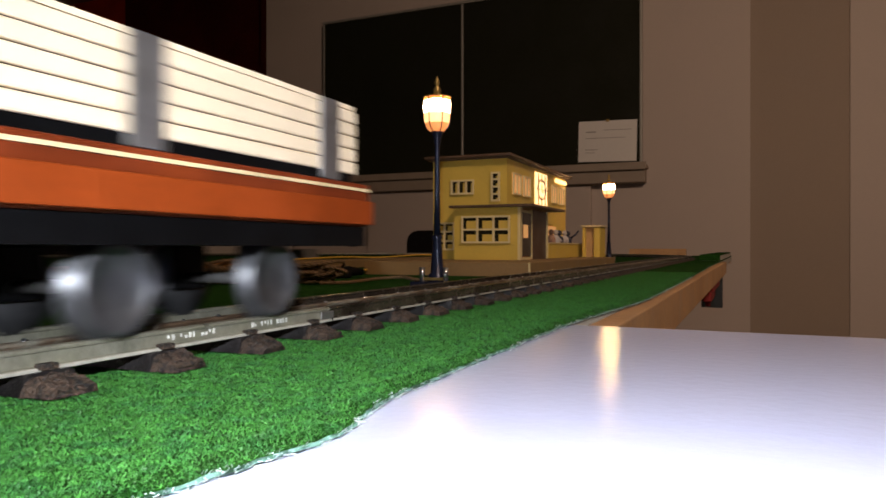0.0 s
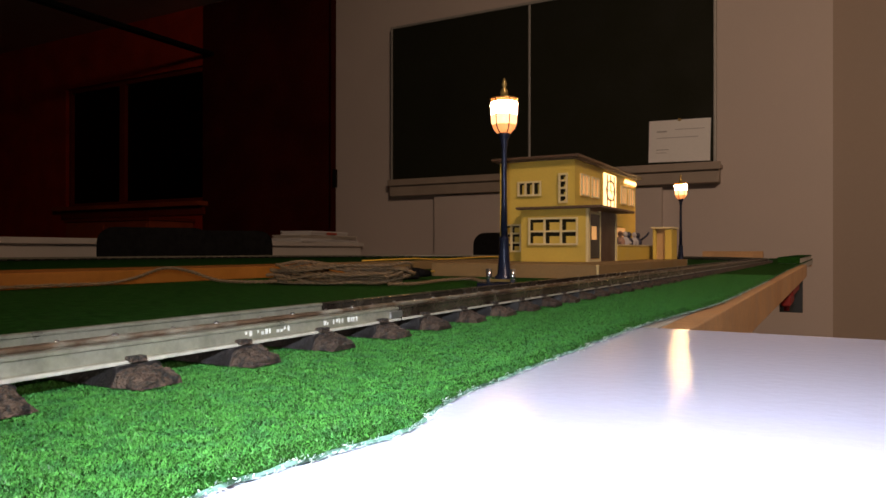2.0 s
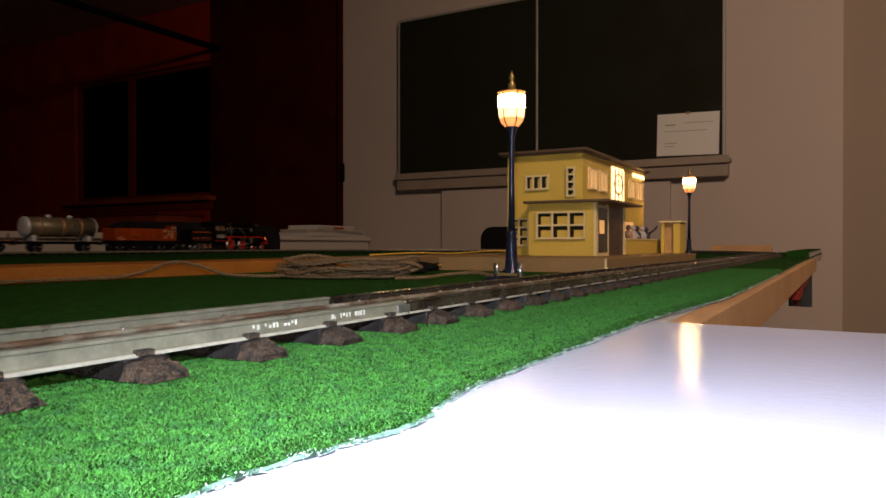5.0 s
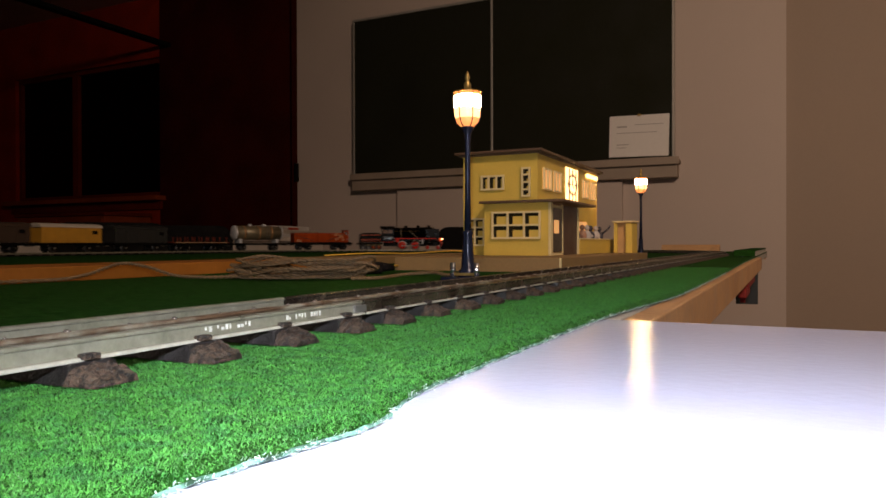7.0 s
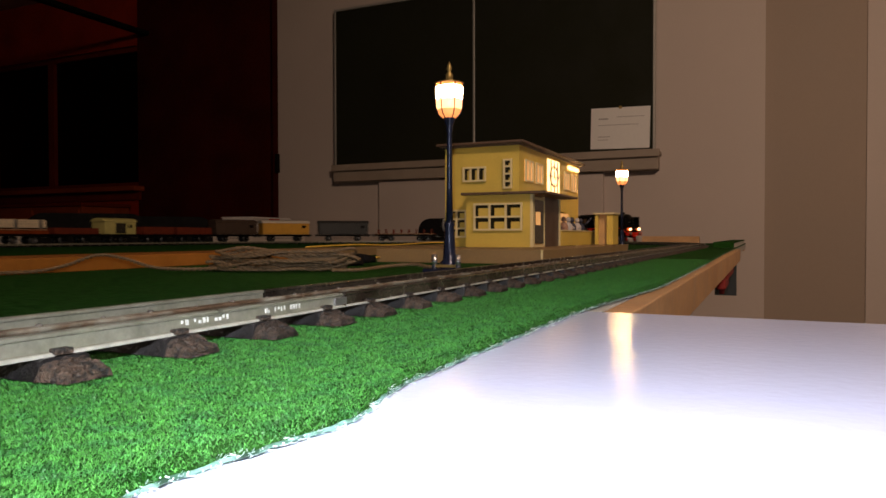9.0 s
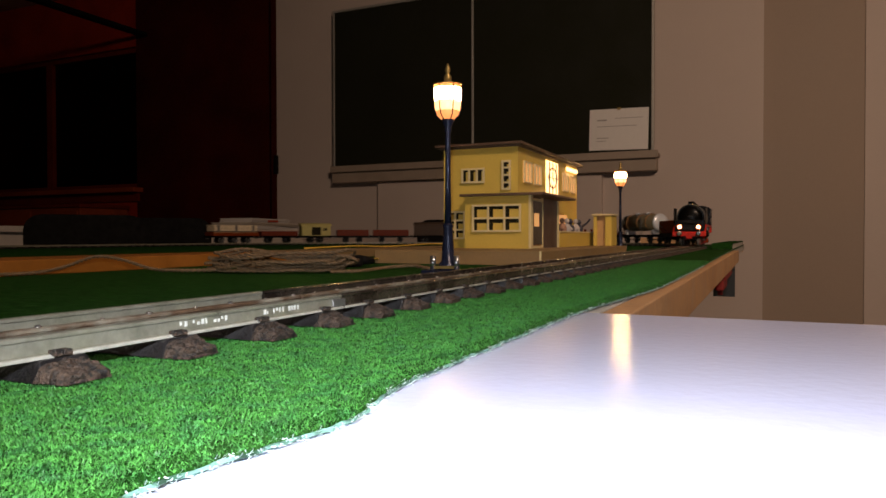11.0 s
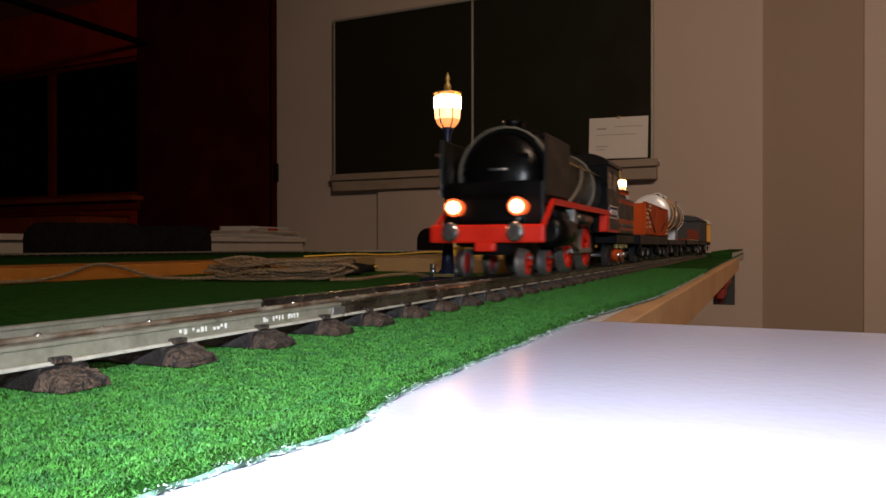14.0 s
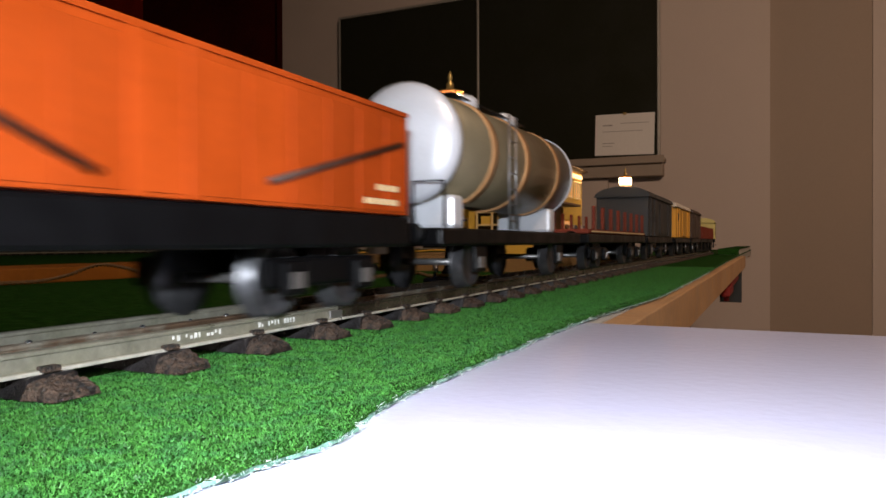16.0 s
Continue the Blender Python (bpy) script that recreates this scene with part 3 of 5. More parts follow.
def sleeper_meshes():
    bm = bmesh.new()
    prof = [(-0.0060, 0), (0.0060, 0), (0.0053, 0.0036), (0.0044, 0.0041), (-0.0044, 0.0041), (-0.0053, 0.0036)]
    r0 = [bm.verts.new((-0.0245, p[0], p[1])) for p in prof]
    r1 = [bm.verts.new((0.0195, p[0], p[1])) for p in prof]
    n = len(prof)
    for i in range(n):
        bm.faces.new((r0[i], r0[(i + 1) % n], r1[(i + 1) % n], r1[i]))
    bm.faces.new(r0[::-1])
    bm.faces.new(r1)
    bmesh.ops.recalc_face_normals(bm, faces=bm.faces)
    body = mesh_of("sleeper", bm, "sleeper")
    ends = []
    for k in range(4):
        rnd = random.Random(k)
        bm = bmesh.new()
        grid = []
        for i in range(17):
            f = i / 16
            row = []
            for q in range(15):
                u = q / 7 - 1
                p = Vector((0.0190 + 0.0074 * f, 0.0060 * u * (1 - 0.14 * f), 0.0037 * (1 - 0.62 * f ** 1.8) * (1 - abs(u) ** 9)))
                rough = 0.0007 * noise.noise(p * 420 + Vector((9 * k, 0, 0))) + 0.0007 * noise.noise(p * 1100 + Vector((0, 7 * k, 0)))
                side = 0.0008 * noise.noise(p * 600 + Vector((0, 0, 5 * k)))
                row.append(bm.verts.new((p.x + side * f + rnd.uniform(-1, 1) * 0.0002, p.y + side, max(-0.0004, p.z + rough * (abs(u) < 0.99)))))
            grid.append(row)
        for a, b in zip(grid, grid[1:]):
            for q in range(14):
                bm.faces.new((a[q], a[q + 1], b[q + 1], b[q]))
        bm.faces.new(grid[-1])
        bm.faces.new(grid[0][::-1])
        bmesh.ops.recalc_face_normals(bm, faces=bm.faces)
        ends.append(mesh_of("sleeper_end", bm, "sleeper_end"))
    return body, ends


def tracks():
    body, ends = sleeper_meshes()

    def section(y0, y1, ys, steel="rail_dark"):
        t = thing("track_section", "tinplate three-rail model track section on black sleepers", "railway track", group="track sections of the oval")
        for off, m in ((-0.0161, steel), (0.0, "rail_rust"), (0.0161, steel)):
            bm = extrude_profile(bmesh.new(), [(XF + off + p[0], RAIL_Z - RAIL_H + (p[1] if off else p[1] - 0.0008)) for p in HEAD], y0, y1)
            part("rail" if off else "centre_rail", bm, m, t)
        # pale strip over each outer foot, drawn as its highlight
        for sx in (-1, 1):
            lo, hi = sorted((XF + sx * 0.0168, XF + sx * 0.0184))
            part("rail_foot", boxed(lo, hi, y0, y1, RAIL_Z - RAIL_H - 0.0002, RAIL_Z - RAIL_H + 0.0006, bevel=0.0002), "rail_foot", t, "rail foot strip with its highlight put into a pale colour")
        for i, y in enumerate(ys):
            part("contact_stud", lathe(bmesh.new(), ((0.0070, 0.0006), (0.0077, 0.0005), (0.0079, 0.0002)), (XF - 0.0006, y - 0.0050, 0), seg=8), "chrome", t)
            part("contact_stud", lathe(bmesh.new(), ((0.0070, 0.0009), (0.0078, 0.0008), (0.0081, 0.0003)), (XF, y + 0.0085, 0), seg=8), "chrome", t)
            s = new("sleeper", body)
            s.parent = t
            s.location = (XF, y, -0.0003)
            e = new("sleeper_end", ends[i % 4])
            e.parent = s
            for sx in (-1, 1):
                part("rail_clip", boxed(min(sx * 0.0172, sx * 0.0196), max(sx * 0.0172, sx * 0.0196), -0.0019, 0.0019, 0.0044, 0.0056, bevel=0.0003), "sleeper_end", s)
        return t

    t = section(-0.20, -0.0006, [-0.1631, -0.1328, -0.1025, -0.0722, -0.0419, -0.0116], "rail")
    # stamped marks on the web of the outer rail
    stamp = random.Random(5)
    for y0, n in ((-0.0703, 13), (-0.0396, 13)):
        for i in range(n):
            if i % 5 == 2:
                continue
            y = y0 + i * 0.0014
            lo, hi = stamp.choice(((0, 1), (0, 1), (0, 1), (0, 0.6), (0.4, 1)))
            part("stamp_bar", boxed(XF + 0.0169, XF + 0.0172, y, y + stamp.uniform(0.0004, 0.0010), 0.0056 + 0.0013 * lo, 0.0056 + 0.0013 * hi), "rail_mark", t)
    part("joint_lug", boxed(XF + 0.0171, XF + 0.0180, -0.006, 0.001, 0.0046, 0.0070, bevel=0.0003), "steel", t)
    y = 0.0006
    while y < YC - 0.02:
        y1 = min(y + 0.262, YC)
        k = max(1, round((y1 - y) / 0.0303))
        section(y, y1 - 0.0008, [y + (i + 0.5) * (y1 - y) / k for i in range(k)])
        y = y1
    # the far part of the oval, in long sections
    u0, u1 = LS, LOOP
    t = thing("track_curve", "tinplate three-rail model track curving round the layout", "railway track", group="track sections of the oval")
    for off, m in ((-0.0161, "rail"), (0.0, "rail_rust"), (0.0161, "rail")):
        part("rail" if off else "centre_rail", curved_rail(bmesh.new(), off, u0, u1), m, t)
    bm = bmesh.new()
    n = int((u1 - u0) / 0.032)
    for i in range(n):
        x, y, h = way(u0 + (i + 0.5) * (u1 - u0) / n)
        mm = pose(x, y, -0.0003, 0, 0, h)
        b2 = boxed(-0.0245, 0.0245, -0.006, 0.006, 0, 0.0041)
        b2.transform(mm)
        me = bpy.data.meshes.new("tmp")
        b2.to_mesh(me)
        b2.free()
        bm.from_mesh(me)
        bpy.data.meshes.remove(me)
    tagged(part("sleeper_row", bm, "sleeper", t), kind="stuff")


tracks()


def plank():
    t = thing("wooden_plank", "long orange-brown varnished plank lying on the grass mat", "plank")
    part("plank_body", boxed(-0.455, -0.375, -0.9, 0.50, -0.001, 0.0108, bevel=0.0008), "orange_wood", t)
    u = thing("wooden_plank", "dull brown plank lying behind the wire coil", "plank")
    part("plank_body", boxed(-0.47, -0.40, 0.52, 1.25, -0.001, 0.0105, bevel=0.0008), "platform", u)
    b = thing("brown_strip", "low rounded brown cork strip at the far end", "strip", pose(-0.185, 2.50, -0.001))
    prof = [(-0.020, 0), (0.020, 0), (0.019, 0.018), (0.011, 0.026), (-0.011, 0.026), (-0.019, 0.018)]
    part("strip_body", extrude_profile(bmesh.new(), prof, -0.10, 0.10, "X"), "wood", b)


plank()


def wire_coil():
    rnd = random.Random(7)
    t = thing("wire_coil", "loose coil of twisted cloth-covered lamp wire on the mat", "wire")
    for k in range(11):
        pts = []
        cx, cy, z = -0.224 + rnd.uniform(-0.006, 0.006), 0.262 + rnd.uniform(-0.008, 0.008), 0.0016 + 0.0013 * k
        a, b = 0.055 + rnd.uniform(-0.010, 0.006), 0.020 + rnd.uniform(-0.008, 0.006)
        tilt = rnd.uniform(0.20, 0.50)
        ph = rnd.uniform(0, 6)
        for i in range(49):
            w = 2 * math.pi * i / 48
            x, y = a * math.cos(w), b * math.sin(w)
            zz = z + 0.0022 * math.sin(2 * w + ph) + 0.0012 * math.sin(5 * w + ph)
            pts.append((cx + x * math.cos(tilt) - y * math.sin(tilt), cy + x * math.sin(tilt) + y * math.cos(tilt), max(0.0012, zz)))
        tw1, tw2 = [], []
        for i in range(len(pts) * 3 - 2):
            f = i / 3
            p = Vector(pts[int(f)]).lerp(Vector(pts[min(int(f) + 1, 48)]), f - int(f))
            c, s = 0.0008 * math.cos(i * 1.3), 0.0008 * math.sin(i * 1.3)
            tw1.append(p + Vector((0, c, s)))
            tw2.append(p - Vector((0, c, s)))
        part("wire_loop", wire_mesh(wire_mesh(bmesh.new(), tw1, 0.00085, 5), tw2, 0.00085, 5), "wire", t)

    def lead(ctrl, r=0.0009, mat="wire", n=60, owner=t, twist=True):
        pts = []
        c = [Vector(p) for p in ctrl]
        for i in range(n + 1):
            f = i / n * (len(c) - 1)
            k = min(int(f), len(c) - 2)
            f -= k
            p0, p1, p2, p3 = c[max(k - 1, 0)], c[k], c[k + 1], c[min(k + 2, len(c) - 1)]
            pts.append(0.5 * ((2 * p1) + (p2 - p0) * f + (2 * p0 - 5 * p1 + 4 * p2 - p3) * f * f + (3 * p1 - p0 - 3 * p2 + p3) * f ** 3))
        bm = bmesh.new()
        if twist:
            for sg in (1, -1):
                wire_mesh(bm, [p + sg * Vector((0, r * math.cos(i * 1.4), r * math.sin(i * 1.4))) for i, p in enumerate(pts)], r * 0.9, 5)
        else:
            wire_mesh(bm, pts, r, 6)
        part("wire_lead", bm, mat, owner)

    lead([(-0.265, 0.235, 0.0016), (-0.285, 0.215, 0.0016), (-0.305, 0.205, 0.003), (-0.325, 0.195, 0.010), (-0.340, 0.183, 0.0125), (-0.352, 0.165, 0.005), (-0.358, 0.145, 0.0016), (-0.362, 0.10, 0.0016), (-0.365, -0.06, 0.0016)], n=140)
    lead([(-0.17, 0.25, 0.0016), (-0.155, 0.265, 0.0016), (-0.15, 0.30, 0.003), (-0.135, 0.315, 0.004), (-0.112, 0.292, 0.0035), (-0.095, 0.279, 0.003)], n=110)
    c = thing("plug_connector", "small black cable connector beside the wire coil", "connector", pose(-0.232, 0.372, -0.0005, 0, 0, 62))
    part("connector_body", boxed(-0.030, 0.012, -0.009, 0.009, 0, 0.011, bevel=0.002), "black", c)
    part("connector_neck", tube(bmesh.new(), (0.012, 0, 0.006), (0.028, 0, 0.005), 0.005, 0.003), "black", c)
    for x in (-0.022, -0.010, 0.002):
        part("screw", lathe(bmesh.new(), ((0.0105, 0.002), (0.0122, 0.0017), (0.0124, 0.0005)), (x, -0.003, 0), seg=10), "chrome", c)
    w = thing("yellow_wire", "thin yellow connecting wire lying on the mat", "wire")
    lead([(-0.245, 0.43, 0.0052), (-0.255, 0.47, 0.004), (-0.275, 0.53, 0.002), (-0.33, 0.62, 0.001)], 0.0011, "wire_yellow", 30, w, False)
    w = thing("yellow_wire", "thin yellow connecting wire lying on the mat", "wire")
    lead([(-0.46, 0.62, 0.012), (-0.43, 0.70, 0.0145), (-0.42, 0.80, 0.013), (-0.40, 0.92, 0.016), (-0.36, 0.98, 0.012)], 0.0012, "wire_yellow", 40, w, False)


wire_coil()


# ---- station ----
def platform():
    t = thing("station_platform", "tan painted station platform block with a pale corner edge", "platform")
    part("platform_block", boxed(-0.258, -0.0715, 0.468, 0.945, -0.001, 0.0133, bevel=0.0006), "platform", t)
    part("corner_edge", boxed(-0.0727, -0.0709, 0.4670, 0.4690, 0, 0.0134), "cream", t)


def window_frame(parent, axis, face, a0, a1, z0, z1, cols, rows_, out, pane="pane_dark", bar=0.0022):
    """A window set into a wall: dark or lit panes behind a cream frame. axis names the wall's own direction."""
    def blk(p0, p1, q0, q1, d0, d1, bevel=0.0):
        lo, hi = sorted((face + out * d0, face + out * d1))
        return boxed(p0, p1, lo, hi, q0, q1, bevel=bevel) if axis == "x" else boxed(lo, hi, p0, p1, q0, q1, bevel=bevel)
    w = part("window", blk(a0, a1, z0, z1, 0.0002, 0.0006), pane, parent)
    # flat yellow panels leave a dark L per cell, drawn as the recess's shadow
    if pane == "pane_dark":
        for i in range(cols):
            for j in range(rows_):
                p0, p1 = a0 + (a1 - a0) * i / cols, a0 + (a1 - a0) * (i + 1) / cols
                q0, q1 = z0 + (z1 - z0) * j / rows_, z0 + (z1 - z0) * (j + 1) / rows_
                part("inner_reveal", blk(p0 + (0.58 if p1 - p0 < 0.013 else 0.30) * (p1 - p0), p1, q0, q1 - (0.55 if q1 - q0 < 0.011 else 0.36 if rows_ > 1 else 0.24) * (q1 - q0), 0.0007, 0.0010), "yellow_wall", w)
    bars = [(a0, a0 + bar, z0, z1), (a1 - bar, a1, z0, z1), (a0 + bar, a1 - bar, z0, z0 + bar), (a0 + bar, a1 - bar, z1 - bar, z1)]
    for i in range(1, cols):
        c = a0 + (a1 - a0) * i / cols
        bars.append((c - bar * 0.5, c + bar * 0.5, z0 + bar, z1 - bar))
    for b in bars:
        part("window_bar", blk(*b, 0.0006, 0.0030), "cream", w)
    for j in range(1, rows_):
        c = z0 + (z1 - z0) * j / rows_
        for i in range(cols):
            p0 = a0 + (a1 - a0) * i / cols + bar * (1.0 if i == 0 else 0.5)
            p1 = a0 + (a1 - a0) * (i + 1) / cols - bar * (1.0 if i == cols - 1 else 0.5)
            part("window_bar", blk(p0, p1, c - bar * 0.5, c + bar * 0.5, 0.0006, 0.0030), "cream", w)
    return w


def figure(x, y, z, turn, shirt, arm=False):
    """A seated miniature figure as one plain shape."""
    t = new("miniature_figure")
    bm = bmesh.new()
    lathe(bm, ((0.0, 0.0052), (0.006, 0.0062), (0.012, 0.0066), (0.016, 0.0040), (0.0175, 0.0022)), seg=10)
    lathe(bm, ((0.0172, 0.0012), (0.019, 0.0034), (0.0215, 0.0038), (0.024, 0.0028), (0.0252, 0.0008)), seg=10)
    if arm:
        tube(bm, (0.005, 0, 0.014), (0.014, 0, 0.021), 0.0016, seg=8)
        tube(bm, (0.014, 0, 0.021), (0.017, 0, 0.026), 0.0014, seg=8)
    else:
        tube(bm, (0.004, 0, 0.013), (0.002, -0.009, 0.009), 0.0016, seg=8)
    bpy.data.objects.remove(t)
    ob = solid("miniature_figure", bm, shirt, "tiny seated painted figure at the station terrace", "figurine", group="figures at the terrace")
    ob.matrix_world = pose(x, y, z, 0, 0, turn)
    return ob


def station():
    t = thing("station_building", "yellow two-storey model station with flat brown roof and lit windows", "station")
    zp, zs, zt = 0.0136, 0.0795, 0.1395
    mx0, mx1, my0, my1 = -0.243, -0.1445, 0.617, 0.915
    # lower storey: a porch in front and the long body behind
    part("porch_wall", boxed(-0.206, -0.1215, 0.597, 0.600, zp, zs - 0.003), "yellow_wall", t)
    part("porch_wall", boxed(-0.206, -0.203, 0.600, 0.66, zp, zs - 0.003), "yellow_wall", t)
    part("corner_post", boxed(-0.1245, -0.1212, 0.5965, 0.6045, zp, zs - 0.003, bevel=0.0004), "cream", t)
    part("lower_wall", boxed(mx0, -0.206, my0, my0 + 0.003, zp, zs), "yellow_wall", t)
    part("lower_wall", boxed(mx0, mx0 + 0.003, my0 + 0.003, my1, zp, zs), "yellow_wall", t)
    part("lower_wall", boxed(mx0 + 0.003, mx1, my1 - 0.003, my1, zp, zs), "yellow_wall", t)
    part("lower_wall", boxed(mx1 - 0.003, mx1, 0.735, my1 - 0.003, zp, 0.040), "yellow_wall", t)
    part("lower_wall", boxed(mx1 - 0.003, mx1, 0.735, 0.80, 0.040, 0.062), "yellow_wall", t)
    part("lower_wall", boxed(mx1 - 0.003, mx1, 0.84, my1 - 0.003, 0.040, 0.062), "yellow_wall", t)
    part("lower_wall", boxed(mx1 - 0.003, mx1, 0.735, my1 - 0.003, 0.062, zs), "yellow_wall", t)
    part("inner_wall", boxed(-0.212, -0.206, 0.66, 0.90, zp, zs - 0.003), "interior", t)
    part("inner_lamp", boxed(-0.190, -0.160, 0.70, 0.86, 0.068, 0.070), "lit", t, "small lit interior lamp")
    # upper storey
    for b in ((mx0, mx1, my0, my0 + 0.003), (mx0, mx1, my1 - 0.003, my1), (mx0, mx0 + 0.003, my0 + 0.003, my1 - 0.003), (mx1 - 0.003, mx1, my0 + 0.003, my1 - 0.003)):
        part("upper_wall", boxed(*b, zs + 0.0022, zt), "yellow_wall", t)
    part("canopy", boxed(-0.2095, -0.104, 0.588, 0.745, zs - 0.003, zs, bevel=0.0005), "roof", t, "thin brown canopy slab over the entrance")
    part("ceiling_slab", boxed(mx0, mx1, my0, my1, zs, zs + 0.0022), "yellow_wall", t)
    part("roof", boxed(mx0 - 0.008, mx1 + 0.008, my0 - 0.010, my1 + 0.010, zt, zt + 0.0032, bevel=0.0006), "roof", t)
    part("cornice", boxed(mx0 - 0.004, mx1 + 0.004, my0 - 0.005, my1 + 0.005, zt - 0.0020, zt - 0.0001), "roof", t)
    # windows of the end wall
    window_frame(t, "x", 0.597, -0.1955, -0.1335, 0.0335, 0.0665, 3, 2, -1)
    window_frame(t, "x", my0, -0.2180, -0.1870, 0.0945, 0.1130, 3, 1, -1)
    window_frame(t, "x", my0, -0.1645, -0.1530, 0.0850, 0.1210, 1, 4, -1)
    window_frame(t, "x", my0, -0.2400, -0.2130, 0.0250, 0.0600, 2, 3, -1)
    # long side, facing the track
    for a0, a1 in ((0.637, 0.668), (0.681, 0.711), (0.824, 0.852), (0.868, 0.897)):
        window_frame(t, "y", mx1, a0, a1, 0.0950, 0.1220, 2, 1, 1, "lit_dim", 0.0016)
    clock = part("clock_window", boxed(mx1 + 0.0002, mx1 + 0.0012, 0.737, 0.797, 0.0860, 0.1330), "lit", t, "lit white station clock window")
    bm = bmesh.new()
    for i in range(24):
        a, b = 2 * math.pi * i / 24, 2 * math.pi * (i + 1) / 24
        tube(bm, (mx1 + 0.0020, 0.767 + 0.020 * math.cos(a), 0.110 + 0.014 * math.sin(a)), (mx1 + 0.0020, 0.767 + 0.020 * math.cos(b), 0.110 + 0.014 * math.sin(b)), 0.0009, seg=6)
    for p, q in (((0.742, 0.110), (0.757, 0.110)), ((0.777, 0.110), (0.792, 0.110)), ((0.767, 0.088), (0.767, 0.100)), ((0.767, 0.120), (0.767, 0.131)), ((0.767, 0.110), (0.767, 0.118)), ((0.767, 0.110), (0.773, 0.106)), ((0.750, 0.088), (0.750, 0.131)), ((0.784, 0.088), (0.784, 0.131))):
        tube(bm, (mx1 + 0.0020, *p), (mx1 + 0.0020, *q), 0.0007, seg=6)
    part("clock_bars", bm, "roof", clock)
    part("wall_lamp", boxed(mx1 + 0.0002, mx1 + 0.004, 0.845, 0.905, 0.1270, 0.1330, bevel=0.001), "lit", t, "lit strip lamp on the wall")
    # entrance side
    gl = part("glass_door", boxed(-0.1238, -0.1228, 0.607, 0.648, zp + 0.004, zs - 0.009), "pane_dark", t)
    for b in ((0.605, 0.607, zp, zs - 0.004), (0.648, 0.650, zp, zs - 0.004), (0.607, 0.648, zs - 0.009, zs - 0.006), (0.607, 0.648, zp, zp + 0.003)):
        part("door_frame", boxed(-0.1245, -0.1220, *b), "cream", gl)
    # plate that emits by itself, in place of warm light at the door
    part("kiosk_shelf", boxed(-0.1222, -0.1216, 0.612, 0.630, 0.040, 0.056), "lit_dim", gl)
    part("entrance_door", boxed(-0.1240, -0.1225, 0.652, 0.716, zp, zs - 0.004), "door_brown", t, "dark brown entrance door")
    part("door_jamb", boxed(-0.1248, -0.1212, 0.7165, 0.7215, zp, zs - 0.004), "cream", t)
    # terrace wall and gate pillar
    part("terrace_wall", boxed(-0.1240, -0.1205, 0.722, 0.930, zp, 0.0335, bevel=0.0004), "yellow_wall", t)
    part("terrace_coping", boxed(-0.1250, -0.1195, 0.722, 0.930, 0.0336, 0.0352), "cream", t)
    part("lit_window", boxed(mx1 + 0.0002, mx1 + 0.0010, 0.795, 0.850, 0.046, 0.060), "lit_dim", t, "small lit serving window")
    part("gate_pillar", boxed(-0.0950, -0.0850, 0.893, 0.900, zp, 0.060, bevel=0.0006), "yellow_wall", t)
    part("gate_pillar", boxed(-0.1130, -0.1080, 0.893, 0.900, zp, 0.060, bevel=0.0006), "yellow_wall", t)
    part("gate_back", boxed(-0.1080, -0.0950, 0.8985, 0.9000, zp, 0.060), "interior", t)
    part("gate_side", boxed(-0.0880, -0.0850, 0.900, 0.935, zp, 0.060, bevel=0.0006), "yellow_wall", t)
    part("gate_cap", boxed(-0.1150, -0.0830, 0.890, 0.938, 0.0602, 0.0628, bevel=0.0006), "cream", t)
    tb = thing("terrace_table", "small round brown cafe table on the station terrace", "table", pose(-0.1375, 0.786, zp))
    part("tabletop", lathe(bmesh.new(), ((0.0215, 0.0001), (0.0215, 0.0055), (0.0225, 0.0055), (0.0225, 0.0001)), seg=20), "door_brown", tb)
    part("table_leg", tube(bmesh.new(), (0, 0, 0), (0, 0, 0.0215), 0.0012, seg=8), "iron", tb)
    for x, y, turn, s, arm in ((-0.132, 0.740, 40, "suit", False), (-0.1305, 0.772, 0, "skin", False), (-0.131, 0.800, 60, "shirt", False), (-0.1325, 0.826, -50, "suit", False), (-0.131, 0.852, 20, "shirt", False), (-0.1325, 0.880, 0, "suit", True)):
        figure(x, y, 0.0292, turn, s, arm)
        st = thing("stool", "tiny dark stool on the station terrace", "stool", pose(x, y, zp), group="terrace stools")
        part("stool_seat", tube(bmesh.new(), (0, 0, 0), (0, 0, 0.0155), 0.003, 0.005, seg=10), "door_brown", st)


platform()
station()


